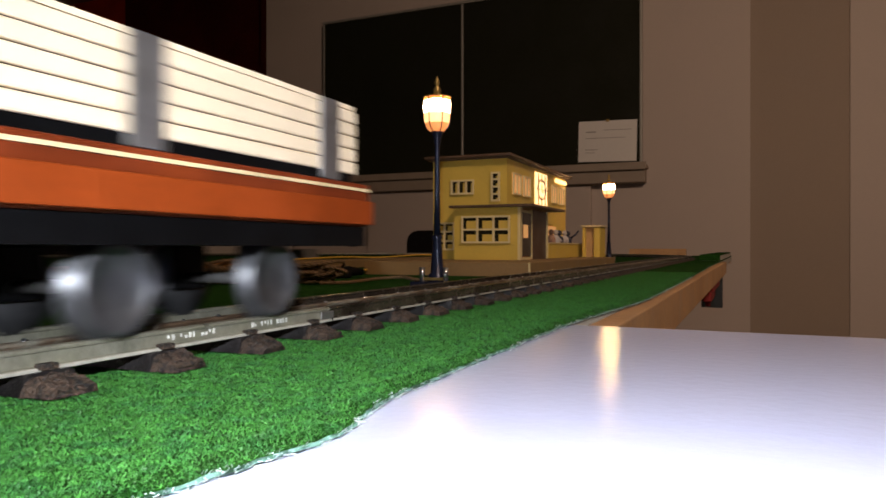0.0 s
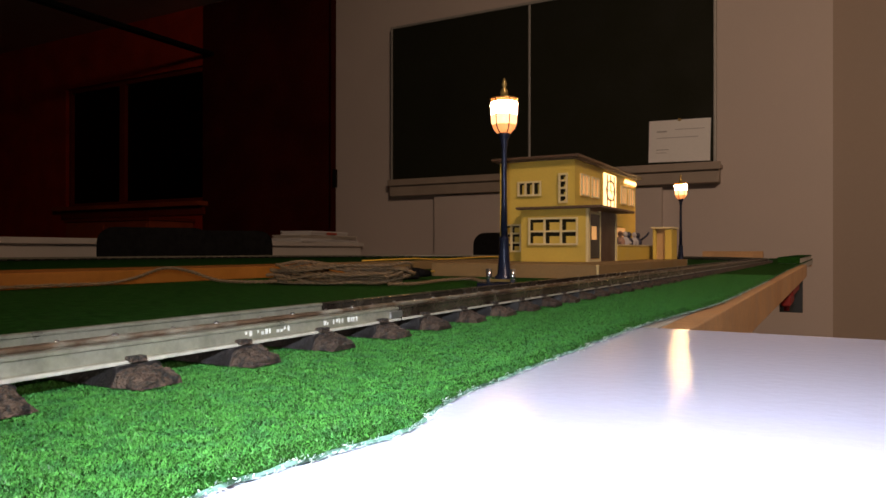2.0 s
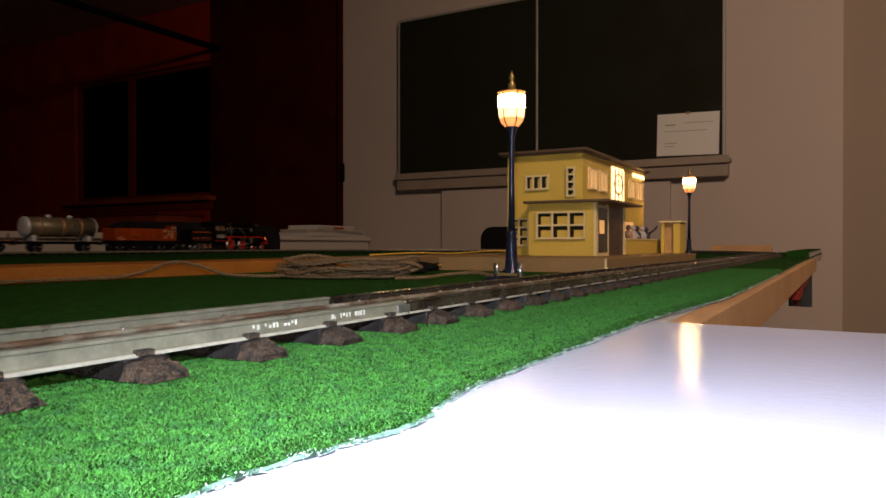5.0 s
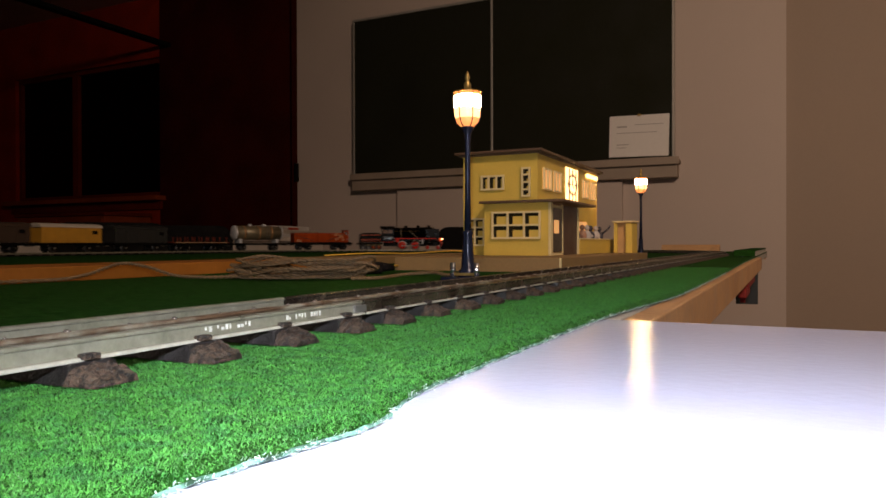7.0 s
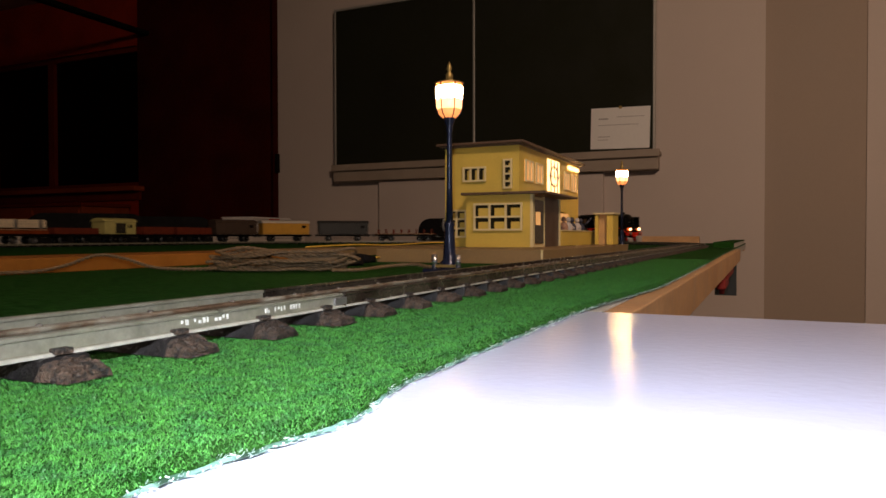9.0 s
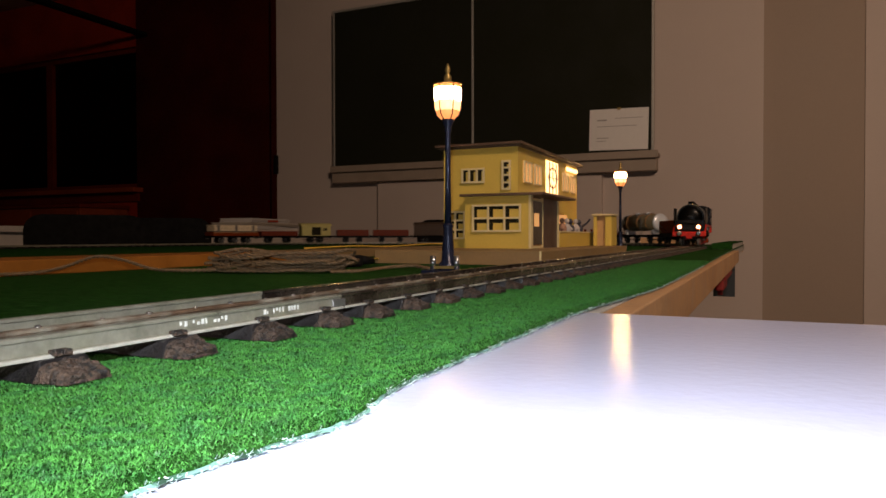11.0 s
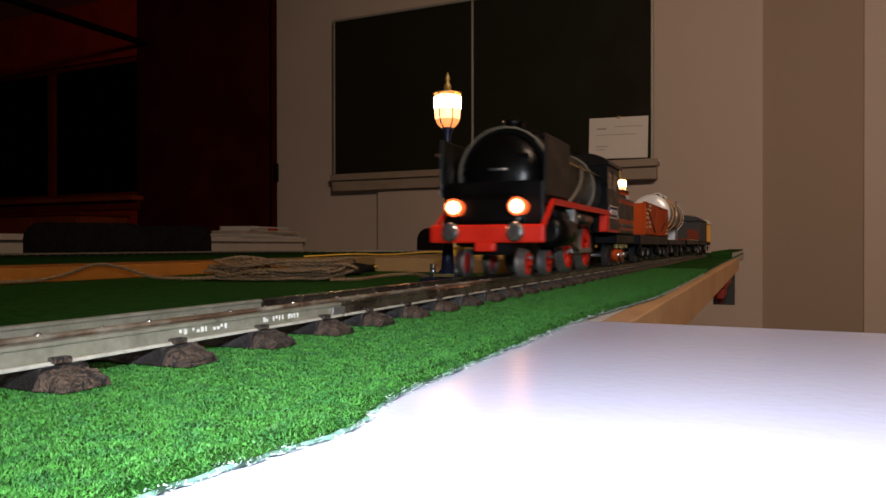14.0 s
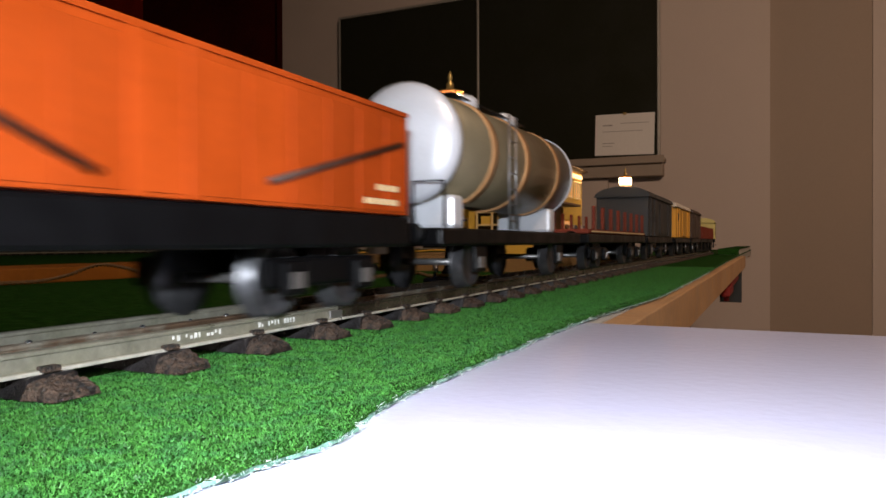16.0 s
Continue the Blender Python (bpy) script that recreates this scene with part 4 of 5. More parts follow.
def street_lamp(x, y, z, k):
    t = thing("street_lamp", "black cast-iron model street lamp with a glowing lantern", "street lamp", pose(x, y, z), group="street lamps along the track")
    part("base_plate", boxed(-0.017 * k, 0.017 * k, -0.012 * k, 0.012 * k, 0, 0.0035 * k, bevel=0.001), "iron", t)
    part("pedestal", lathe(bmesh.new(), ((0.0035 * k, 0.0075 * k), (0.008 * k, 0.0070 * k), (0.010 * k, 0.0050 * k), (0.022 * k, 0.0042 * k), (0.034 * k, 0.0034 * k), (0.036 * k, 0.0042 * k), (0.038 * k, 0.0030 * k)), seg=16), "iron", t)
    part("post", lathe(bmesh.new(), ((0.038 * k, 0.0026 * k), (0.070 * k, 0.0021 * k), (0.104 * k, 0.0019 * k), (0.106 * k, 0.0028 * k), (0.108 * k, 0.0022 * k), (0.112 * k, 0.0040 * k), (0.1145 * k, 0.0048 * k)), seg=14), "iron", t)
    for sx in (-1, 1):
        part("terminal_screw", tube(bmesh.new(), (sx * 0.0095 * k, -0.006 * k, 0.003 * k), (sx * 0.0095 * k, -0.006 * k, 0.014 * k), 0.0022 * k, seg=10), "chrome", t)
    part("terminal_bar", boxed(-0.009 * k, 0.009 * k, -0.0075 * k, -0.0060 * k, 0.0045 * k, 0.0065 * k), "brass", t)
    lan = part("lantern", lathe(bmesh.new(), ((0.1145 * k, 0.0050 * k), (0.1175 * k, 0.0080 * k), (0.122 * k, 0.0092 * k), (0.1395 * k, 0.0098 * k)), seg=12), "glow", t, "warm glowing glass lantern")
    part("hot_glass", lathe(bmesh.new(), ((0.1206 * k, 0.0088 * k), (0.1220 * k, 0.0095 * k), (0.1262 * k, 0.0099 * k), (0.1288 * k, 0.0096 * k)), seg=12), "glow_hot", lan)
    part("bulb", lathe(bmesh.new(), ((0.1262 * k, 0.0030 * k), (0.1272 * k, 0.0092 * k), (0.1290 * k, 0.0099 * k), (0.132 * k, 0.0101 * k), (0.137 * k, 0.0101 * k), (0.1392 * k, 0.0085 * k)), seg=12), "bulb", lan)
    for i in range(6):
        a = math.pi / 3 * i + 0.3
        c, s = math.cos(a), math.sin(a)
        part("lantern_rib", wire_mesh(bmesh.new(), [(c * 0.0052 * k, s * 0.0052 * k, 0.1145 * k), (c * 0.0083 * k, s * 0.0083 * k, 0.1177 * k), (c * 0.0096 * k, s * 0.0096 * k, 0.122 * k), (c * 0.0105 * k, s * 0.0105 * k, 0.1395 * k)], 0.00045 * k, 5), "iron", lan)
    part("lantern_cap", lathe(bmesh.new(), ((0.1396 * k, 0.0108 * k), (0.1403 * k, 0.0108 * k), (0.1414 * k, 0.0062 * k), (0.1426 * k, 0.0026 * k), (0.1462 * k, 0.0028 * k), (0.1485 * k, 0.0012 * k), (0.1508 * k, 0.0021 * k), (0.1530 * k, 0.0015 * k), (0.1560 * k, 0.0003 * k)), seg=14), "brass", t, "brass lantern cap with a finial")


street_lamp(-0.0865, 0.279, -0.0005, 1.0)
street_lamp(-0.0854, 0.968, -0.0005, 0.965)
# ---- train ----
# in a vehicle's own space the rail top is z = 0 and +y is the way it runs
def axle(parent, y, r=0.0105, hub="wheel"):
    """A wheelset of two flanged steel wheels."""
    for sx in (-1, 1):
        bm = lathe(bmesh.new(), ((0, r * 0.2), (0.0003, r * 0.78), (-0.0008, r * 0.82), (-0.0008, r), (0.0036, r), (0.0036, r * 1.12), (0.0046, r * 1.12), (0.0046, r * 0.2)), axis="X", seg=20)
        bm.transform(Matrix.Translation((sx * 0.0192, y, r)) @ Matrix.Diagonal((-sx, 1, 1, 1)))
        bmesh.ops.recalc_face_normals(bm, faces=bm.faces)
        part("wheel", bm, hub, parent)
    part("axle", tube(bmesh.new(), (-0.0185, y, r), (0.0185, y, r), 0.0016, seg=8), "steel", parent)


def bogie(parent, y, base=0.036, r=0.0105):
    for sx in (-1, 1):
        b = part("bogie_side", boxed(sx * 0.0232 - 0.0016, sx * 0.0232 + 0.0016, y - base / 2 - 0.010, y + base / 2 + 0.010, 0.008, 0.0165, bevel=0.0012), "frame_black", parent)
        for dy in (-base / 2, base / 2):
            part("axle_box", boxed(sx * 0.0255 - 0.0016, sx * 0.0255 + 0.0016, y + dy - 0.005, y + dy + 0.005, 0.006, 0.0155, bevel=0.001), "frame_black", b)
            part("bearing", boxed(sx * 0.0272 - 0.0004, sx * 0.0272 + 0.0004, y + dy - 0.0026, y + dy + 0.0026, 0.008, 0.0125), "steel", b)
    part("bolster", boxed(-0.0215, 0.0215, y - 0.005, y + 0.005, 0.012, 0.022), "frame_black", parent)
    for dy in (-base / 2, base / 2):
        axle(parent, y + dy, r)


def buffers(parent, y, z=0.024, sgn=1, mat_="frame_black"):
    for sx in (-1, 1):
        part("buffer", lathe(bmesh.new(), ((0, 0.0022), (sgn * 0.006, 0.0022), (sgn * 0.0065, 0.0044), (sgn * 0.0080, 0.0042), (sgn * 0.0085, 0.003)), (sx * 0.018, y, z), "Y", 14), mat_, parent)
    part("coupling", boxed(-0.0025, 0.0025, min(y, y + sgn * 0.009), max(y, y + sgn * 0.009), z - 0.008, z - 0.005), "steel", parent)


def underframe(t, L, w=0.029, z0=0.0195, z1=0.0270, mat_="frame_black"):
    part("underframe", boxed(-w, w, -L / 2, L / 2, z0, z1, bevel=0.0012), mat_, t)
    buffers(t, L / 2, sgn=1)
    buffers(t, -L / 2, sgn=-1)


def rivet_posts(t, ys, x, z0, z1, mat_):
    for y in ys:
        for sx in (-1, 1):
            part("side_post", boxed(sx * x - 0.0009, sx * x + 0.0009, y - 0.0022, y + 0.0022, z0, z1, bevel=0.0005), mat_, t)


def lettering(t, x, y, z, rows_, mat_="ink"):
    for i, n in enumerate(rows_):
        for sx in (-1, 1):
            for k in range(n):
                part("text_bar", boxed(sx * x - 0.0002, sx * x + 0.0002, y + k * 0.0072 - 0.0030, y + k * 0.0072 + 0.0030, z - i * 0.0046, z - i * 0.0046 + 0.0019), mat_, t)


def locomotive(L=0.245):
    t = thing("steam_locomotive", "black tinplate steam locomotive with red frame and two lit headlamps", "locomotive")
    f, b = 0.0, -L                                   # the front of the beam is y = 0
    part("buffer_beam", boxed(-0.0345, 0.0345, f - 0.004, f, 0.0200, 0.0305, bevel=0.001), "loco_red", t, "bright red buffer beam")
    part("beam_hook", boxed(-0.006, 0.006, f - 0.003, f + 0.001, 0.0150, 0.0205, bevel=0.001), "loco_red", t)
    for sx in (-1, 1):
        part("buffer", lathe(bmesh.new(), ((0, 0.0030), (0.0040, 0.0028), (0.0044, 0.0054), (0.0055, 0.0054), (0.0062, 0.0036)), (sx * 0.0195, f, 0.0262), "Y", 18), "chrome", t, "polished round buffer")
        lamp = part("headlamp", lathe(bmesh.new(), ((-0.010, 0.0044), (-0.002, 0.0052), (0.0, 0.0054), (0.0004, 0.0049)), (sx * 0.0192, f + 0.0005, 0.0405), "Y", 20), "lamp_rim", t)
        part("lens", lathe(bmesh.new(), ((0.0005, 0.0039), (0.0022, 0.0034), (0.0032, 0.0018)), (sx * 0.0192, f + 0.0005, 0.0405), "Y", 20), "headlight", lamp, "glowing warm headlamp lens")
        # running board with its bend down to the beam
        xs = sx * 0.0325
        prof = [(f - 0.002, 0.0295), (f - 0.0055, 0.0310), (f - 0.026, 0.0460), (b + 0.055, 0.0460), (b + 0.055, 0.0422), (f - 0.0245, 0.0422), (f - 0.002, 0.0255)]
        bm = bmesh.new()
        r0 = [bm.verts.new((xs - 0.0012, p[0], p[1])) for p in prof]
        r1 = [bm.verts.new((xs + 0.0012, p[0], p[1])) for p in prof]
        n = len(prof)
        for i in range(n):
            bm.faces.new((r0[i], r0[(i + 1) % n], r1[(i + 1) % n], r1[i]))
        bm.faces.new(r0[::-1])
        bm.faces.new(r1)
        bmesh.ops.recalc_face_normals(bm, faces=bm.faces)
        part("running_board_edge", bm, "loco_red", t, "red painted running board edge")
        part("running_board", boxed(min(sx * 0.0215, xs), max(sx * 0.0215, xs - sx * 0.0012), b + 0.058, f - 0.027, 0.0430, 0.0455), "loco_black", t)
        part("cylinder", lathe(bmesh.new(), ((f - 0.072, 0.006), (f - 0.070, 0.0098), (f - 0.036, 0.0098), (f - 0.034, 0.006)), (sx * 0.0265, 0, 0.0270), "Y", 18), "loco_black", t, "black steam cylinder")
        part("valve_chest", lathe(bmesh.new(), ((f - 0.068, 0.005), (f - 0.036, 0.005)), (sx * 0.0270, 0, 0.0365), "Y", 12), "frame_black", t)
        part("cylinder_bracket", boxed(sx * 0.030 - 0.003, sx * 0.030 + 0.003, f - 0.080, f - 0.074, 0.022, 0.0420, bevel=0.0006), "steel", t)
        part("air_pump", lathe(bmesh.new(), ((f - 0.128, 0.002), (f - 0.126, 0.0040), (f - 0.094, 0.0040), (f - 0.092, 0.002)), (sx * 0.0300, 0, 0.0365), "Y", 12), "rail_dark", t)
        part("slide_bar", boxed(sx * 0.0300 - 0.001, sx * 0.0300 + 0.001, f - 0.110, f - 0.070, 0.0330, 0.0350), "steel", t)
        part("cab_step", boxed(sx * 0.0315 - 0.003, sx * 0.0315 + 0.003, b + 0.062, b + 0.074, 0.0290, 0.0420, bevel=0.0008), "loco_red", t)
        # smoke deflector
        part("smoke_deflector", boxed(sx * 0.0322 - 0.0006, sx * 0.0322 + 0.0006, f - 0.064, f - 0.010, 0.0475, 0.0820, bevel=0.0005), "loco_black", t)
        part("hand_rail", tube(bmesh.new(), (sx * 0.0258, f - 0.088, 0.0735), (sx * 0.0258, b + 0.056, 0.0735), 0.0006, seg=6), "brass", t)
        for yy in (f - 0.118,):
            part("feed_pipe", wire_mesh(bmesh.new(), [(sx * 0.0272 * math.cos(a), yy + 0.022 - 0.034 * (a + 0.6) / 1.1, 0.0620 + 0.0272 * math.sin(a)) for a in np.linspace(-0.6, 0.5, 12)], 0.0017, 8), "band", t)
    boiler = part("boiler", lathe(bmesh.new(), ((b + 0.052, 0.0262), (f - 0.085, 0.0268), (f - 0.086, 0.0288), (f - 0.034, 0.0288), (f - 0.0310, 0.0276)), (0, 0, 0.0620), "Y", 36), "loco_black", t)
    part("smokebox_door", lathe(bmesh.new(), ((f - 0.0310, 0.0252), (f - 0.0280, 0.0235), (f - 0.0240, 0.0140), (f - 0.0230, 0.0020)), (0, 0, 0.0618), "Y", 30), "loco_black", boiler)
    part("door_ring", lathe(bmesh.new(), ((f - 0.037, 0.0294), (f - 0.0325, 0.0294)), (0, 0, 0.0620), "Y", 36), "band", boiler)
    for y in (f - 0.163,):
        part("boiler_band", lathe(bmesh.new(), ((y - 0.0018, 0.0275), (y + 0.0018, 0.0275)), (0, 0, 0.0620), "Y", 36), "band", boiler)
    part("door_handle", tube(bmesh.new(), (-0.006, f - 0.0225, 0.064), (0.006, f - 0.0225, 0.064), 0.0008, seg=8), "steel", boiler)
    for z in (0.0560, 0.0720):
        part("door_hinge", boxed(-0.018, -0.004, f - 0.0270, f - 0.0245, z - 0.0012, z + 0.0012, bevel=0.0004), "loco_black", boiler)
    part("front_apron", boxed(-0.0310, 0.0310, f - 0.016, f - 0.012, 0.0307, 0.0560, bevel=0.001), "loco_black", t)
    part("smokebox_saddle", boxed(-0.0200, 0.0200, b + 0.06, f - 0.006, 0.0300, 0.0480, bevel=0.003), "loco_black", t)
    part("chimney", lathe(bmesh.new(), ((0.0810, 0.0080), (0.0860, 0.0066), (0.0950, 0.0062), (0.0960, 0.0072), (0.0975, 0.0066)), (0, f - 0.052, 0), "Z", 20), "loco_black", t)
    for y, h in ((f - 0.095, 0.0975), (f - 0.145, 0.0965)):
        part("dome", lathe(bmesh.new(), ((0.0810, 0.0100), (0.0870, 0.0086), (h - 0.002, 0.0070), (h, 0.0030), (h + 0.0002, 0.0005)), (0, y, 0), "Z", 20), "loco_black", t)
    # cab
    c0, c1 = b + 0.004, b + 0.0535
    cab = part("cab", boxed(-0.0295, 0.0295, c0, c1, 0.0290, 0.0420), "loco_black", t)
    part("cab_front", boxed(-0.0295, 0.0295, c1 - 0.0012, c1, 0.0421, 0.0830), "loco_black", cab)
    for sx in (-1, 1):
        lo, hi = sorted((sx * 0.0296, sx * 0.0310))
        part("cab_side", boxed(lo, hi, c0, c1, 0.0290, 0.0645), "loco_black", cab)
        part("cab_lintel", boxed(lo, hi, c0, c1, 0.0785, 0.0830), "loco_black", cab)
        for p, q in ((c0 + 0.005, c0 + 0.0235), (c0 + 0.0265, c1 - 0.005)):
            part("cab_window", boxed(sx * 0.0300 - 0.0002, sx * 0.0300 + 0.0002, p, q, 0.0645, 0.0785), "celluloid", cab, "celluloid cab window with the warm light in it put into its colour")
        for p, q in ((c0, c0 + 0.005), (c0 + 0.0235, c0 + 0.0265), (c1 - 0.005, c1)):
            part("cab_pillar", boxed(lo, hi, p, q, 0.0645, 0.0785), "loco_black", cab)
    prof = [(-0.0330, 0.0831)] + [(0.0330 * math.cos(a), 0.0831 + 0.0110 * math.sin(a)) for a in np.linspace(math.pi, 0, 12)][1:]
    part("cab_roof", extrude_profile(bmesh.new(), prof, b - 0.002, b + 0.0555), "loco_black", cab)
    for sx in (-1, 1):
        pl = part("number_plate", boxed(sx * 0.0313 - 0.0004, sx * 0.0313 + 0.0004, b + 0.0130, b + 0.0505, 0.0400, 0.0515), "frame_black", cab)
        for bb in ((b + 0.0135, b + 0.0500, 0.0404, 0.0418), (b + 0.0135, b + 0.0500, 0.0497, 0.0511), (b + 0.0135, b + 0.0150, 0.0420, 0.0495), (b + 0.0485, b + 0.0500, 0.0420, 0.0495), (b + 0.0190, b + 0.0255, 0.0436, 0.0480), (b + 0.0270, b + 0.0340, 0.0436, 0.0480), (b + 0.0355, b + 0.0440, 0.0436, 0.0480)):
            part("plate_bar", boxed(sx * 0.0318 - 0.0002, sx * 0.0318 + 0.0002, *bb), "chrome", pl)
        part("cab_stripe", boxed(sx * 0.0312 - 0.0004, sx * 0.0312 + 0.0004, b + 0.008, b + 0.055, 0.0294, 0.0312), "loco_red", cab)
    part("main_frame", boxed(-0.0120, 0.0120, b + 0.010, f - 0.010, 0.0130, 0.0320), "frame_black", t)
    for sx in (-1, 1):
        part("coupling_rod", boxed(sx * 0.0236 - 0.0009, sx * 0.0236 + 0.0009, f - 0.163, f - 0.104, 0.0130, 0.0165, bevel=0.0006), "steel", t)
        part("connecting_rod", tube(bmesh.new(), (sx * 0.0262, f - 0.112, 0.0150), (sx * 0.0262, f - 0.066, 0.0270), 0.0014, seg=8), "steel", t)
    return t


def spoked_wheel(parent, name, r, spokes=12):
    """One red wheel with a bright tyre, built round its own axle."""
    w = new(name, mesh_of(name, lathe(bmesh.new(), ((0.0, r * 0.22), (0.0, r * 0.80), (-0.0006, r * 0.84), (-0.0035, r * 0.84), (-0.0035, r * 0.22)), axis="X", seg=28), "loco_red"))
    w.parent = parent
    part("tyre", lathe(bmesh.new(), ((0.0006, r * 0.84), (0.0006, r), (-0.0034, r), (-0.0034, r * 1.1), (-0.0046, r * 1.1), (-0.0046, r * 0.84)), axis="X", seg=28, caps=False), "steel", w)
    bm = bmesh.new()
    for i in range(spokes):
        a = 2 * math.pi * i / spokes
        tube(bm, (0.0006, r * 0.2 * math.cos(a), r * 0.2 * math.sin(a)), (0.0006, r * 0.83 * math.cos(a), r * 0.83 * math.sin(a)), r * 0.055, seg=6)
    part("spokes", bm, "loco_red", w)
    part("hub", tube(bmesh.new(), (-0.002, 0, 0), (0.0024, 0, 0), r * 0.2, seg=14), "loco_red", w)
    part("crank_pin", tube(bmesh.new(), (0, r * 0.42, 0), (0.0034, r * 0.42, 0), r * 0.09, seg=10), "steel", w)
    return w


def tender(L=0.092):
    t = thing("tender", "black tinplate locomotive tender with fine red lining", "tender")
    part("underframe", boxed(-0.0290, 0.0290, -L / 2, L / 2, 0.0200, 0.0280, bevel=0.001), "frame_black", t)
    body = part("tender_body", boxed(-0.0290, 0.0290, -L / 2 + 0.002, L / 2 - 0.004, 0.0285, 0.0625, bevel=0.002), "loco_black", t)
    part("coal_bunker", boxed(-0.0240, 0.0240, -L / 2 + 0.012, L / 2 - 0.010, 0.0625, 0.0670, bevel=0.002), "loco_black", body)
    for sx in (-1, 1):
        for z, m in ((0.0330, "lining"), (0.0372, "band"), (0.0390, "lining"), (0.0410, "lining"), (0.0566, "lining"), (0.0584, "lining"), (0.0602, "band")):
            part("lining", boxed(sx * 0.0292 - 0.0003, sx * 0.0292 + 0.0003, -L / 2 + 0.006, L / 2 - 0.008, z, z + 0.0007), m, body)
        for k in range(4):
            y = -L / 2 + 0.012 + k * 0.022
            if k == 0:
                continue
            for i in range(4):
                part("leaf_spring", boxed(sx * 0.0262 - 0.0012, sx * 0.0262 + 0.0012, y - 0.0092 + i * 0.0019, y + 0.0092 - i * 0.0019, 0.0200 - i * 0.0013, 0.0210 - i * 0.0013, bevel=0.0003), "spring", t)
            if k == 1:
                continue
            guard = part("wheel_guard", lathe(bmesh.new(), ((sx * -0.0030, 0.0058), (sx * 0.0008, 0.0058), (sx * 0.0020, 0.0048)), (sx * 0.0252, y, 0.0098), "X", 20), "orange", t, "orange-red axle guard with a silver cap")
            part("axle_cap", lathe(bmesh.new(), ((0.0, 0.0030), (sx * 0.0026, 0.0030), (sx * 0.0034, 0.0018)), (sx * 0.0262, y, 0.0098), "X", 14), "chrome", guard)
    for y in (-0.033, -0.011, 0.011, 0.033):
        axle(t, y, 0.0100)
    buffers(t, -L / 2, sgn=-1)
    return t


def cabin_wagon(L=0.231):
    t = thing("brake_cabin_wagon", "orange-red open goods wagon with a brakeman cabin", "goods wagon")
    underframe(t, L, 0.0290, 0.0190, 0.0296)
    part("floor", boxed(-0.0275, 0.0275, -L / 2 + 0.003, L / 2 - 0.026, 0.0297, 0.0310), "brown_red", t)
    z0, z1 = 0.0300, 0.0640
    y0, y1 = -L / 2 + 0.003, L / 2 - 0.026
    for sx in (-1, 1):
        s = part("wagon_side", boxed(sx * 0.0285 - 0.001, sx * 0.0285 + 0.001, y0, y1, z0, z1, bevel=0.0004), "orange", t)
        for k in range(12):
            y = y0 + (k + 0.5) * (y1 - y0) / 12
            part("plank_rib", boxed(sx * 0.0297 - 0.0003, sx * 0.0297 + 0.0003, y - 0.0072, y + 0.0072, z0 + 0.001, z1 - 0.002, bevel=0.0002), "orange", s)
        for ya, yb, za, zb in ((y1 - 0.004, y1 - 0.076, z1 - 0.002, z0 + 0.004), (y0 + 0.006, y0 + 0.076, z1 - 0.010, z0 + 0.006)):
            part("brace", wire_mesh(bmesh.new(), [(sx * 0.0302, ya, za), (sx * 0.0302, yb, zb)], 0.0011, 6), "door_brown", s)
        part("top_rail", boxed(sx * 0.0285 - 0.0015, sx * 0.0285 + 0.0015, y0, y1, z1, z1 + 0.0015), "orange", s)
        for y in (-0.011, 0.004, y1 - 0.002):
            part("side_post", boxed(sx * 0.0300 - 0.0006, sx * 0.0300 + 0.0010, y - 0.0018, y + 0.0018, z0, z1, bevel=0.0004), "orange", s)
    for y in (y0 + 0.001, y1 - 0.001):
        part("wagon_end", boxed(-0.0275, 0.0275, y - 0.001, y + 0.001, z0, z1, bevel=0.0004), "orange", t)
    lettering(t, 0.0302, 0.0665, 0.0570, (3, 3, 3))
    lettering(t, 0.0302, 0.0500, 0.0615, (2, 2))
    lettering(t, 0.0302, 0.0785, 0.0420, (2, 2))
    lettering(t, 0.0302, 0.0515, 0.0430, (2, 2))
    lettering(t, 0.0302, y0 + 0.012, 0.0375, (2, 3))
    CB = L / 2
    cab = part("brake_cabin", boxed(-0.0128, 0.0128, L / 2 - 0.0255, L / 2 - 0.0060, 0.0297, 0.0755, bevel=0.0008), "orange", t, "orange brakeman cabin with small windows")
    part("cabin_roof", extrude_profile(bmesh.new(), [(-0.0140, 0.0756), (0.0140, 0.0756), (0.0105, 0.0774), (0, 0.0781), (-0.0105, 0.0774)], CB - 0.0275, CB - 0.004), "brown_red", cab)
    for sx in (-1, 1):
        win = part("cabin_window", boxed(sx * 0.0131 - 0.0003, sx * 0.0131 + 0.0003, CB - 0.0220, CB - 0.0100, 0.0605, 0.0705), "wheel", cab)
        for p, q, u, v in ((0.0225, 0.0095, 0.0597, 0.0607), (0.0225, 0.0095, 0.0703, 0.0713), (0.0225, 0.0215, 0.0607, 0.0703), (0.0105, 0.0095, 0.0607, 0.0703)):
            part("window_bar", boxed(sx * 0.0135 - 0.0004, sx * 0.0135 + 0.0004, CB - p, CB - q, u, v), "silver", win)
        part("front_window", boxed(sx * 0.0065 - 0.0045, sx * 0.0065 + 0.0045, CB - 0.0061, CB - 0.0054, 0.0620, 0.0680), "pane_dark", cab)
        part("grab_rail", tube(bmesh.new(), (sx * 0.0134, CB - 0.0055, 0.0300), (sx * 0.0134, CB - 0.0055, 0.0560), 0.0005, seg=6), "chrome", cab)
        for z in (0.034, 0.040, 0.046, 0.052, 0.058):
            part("ladder_rung", boxed(sx * 0.0136 - 0.0010, sx * 0.0136 + 0.0010, CB - 0.0160, CB - 0.0080, z, z + 0.0006), "steel", cab)
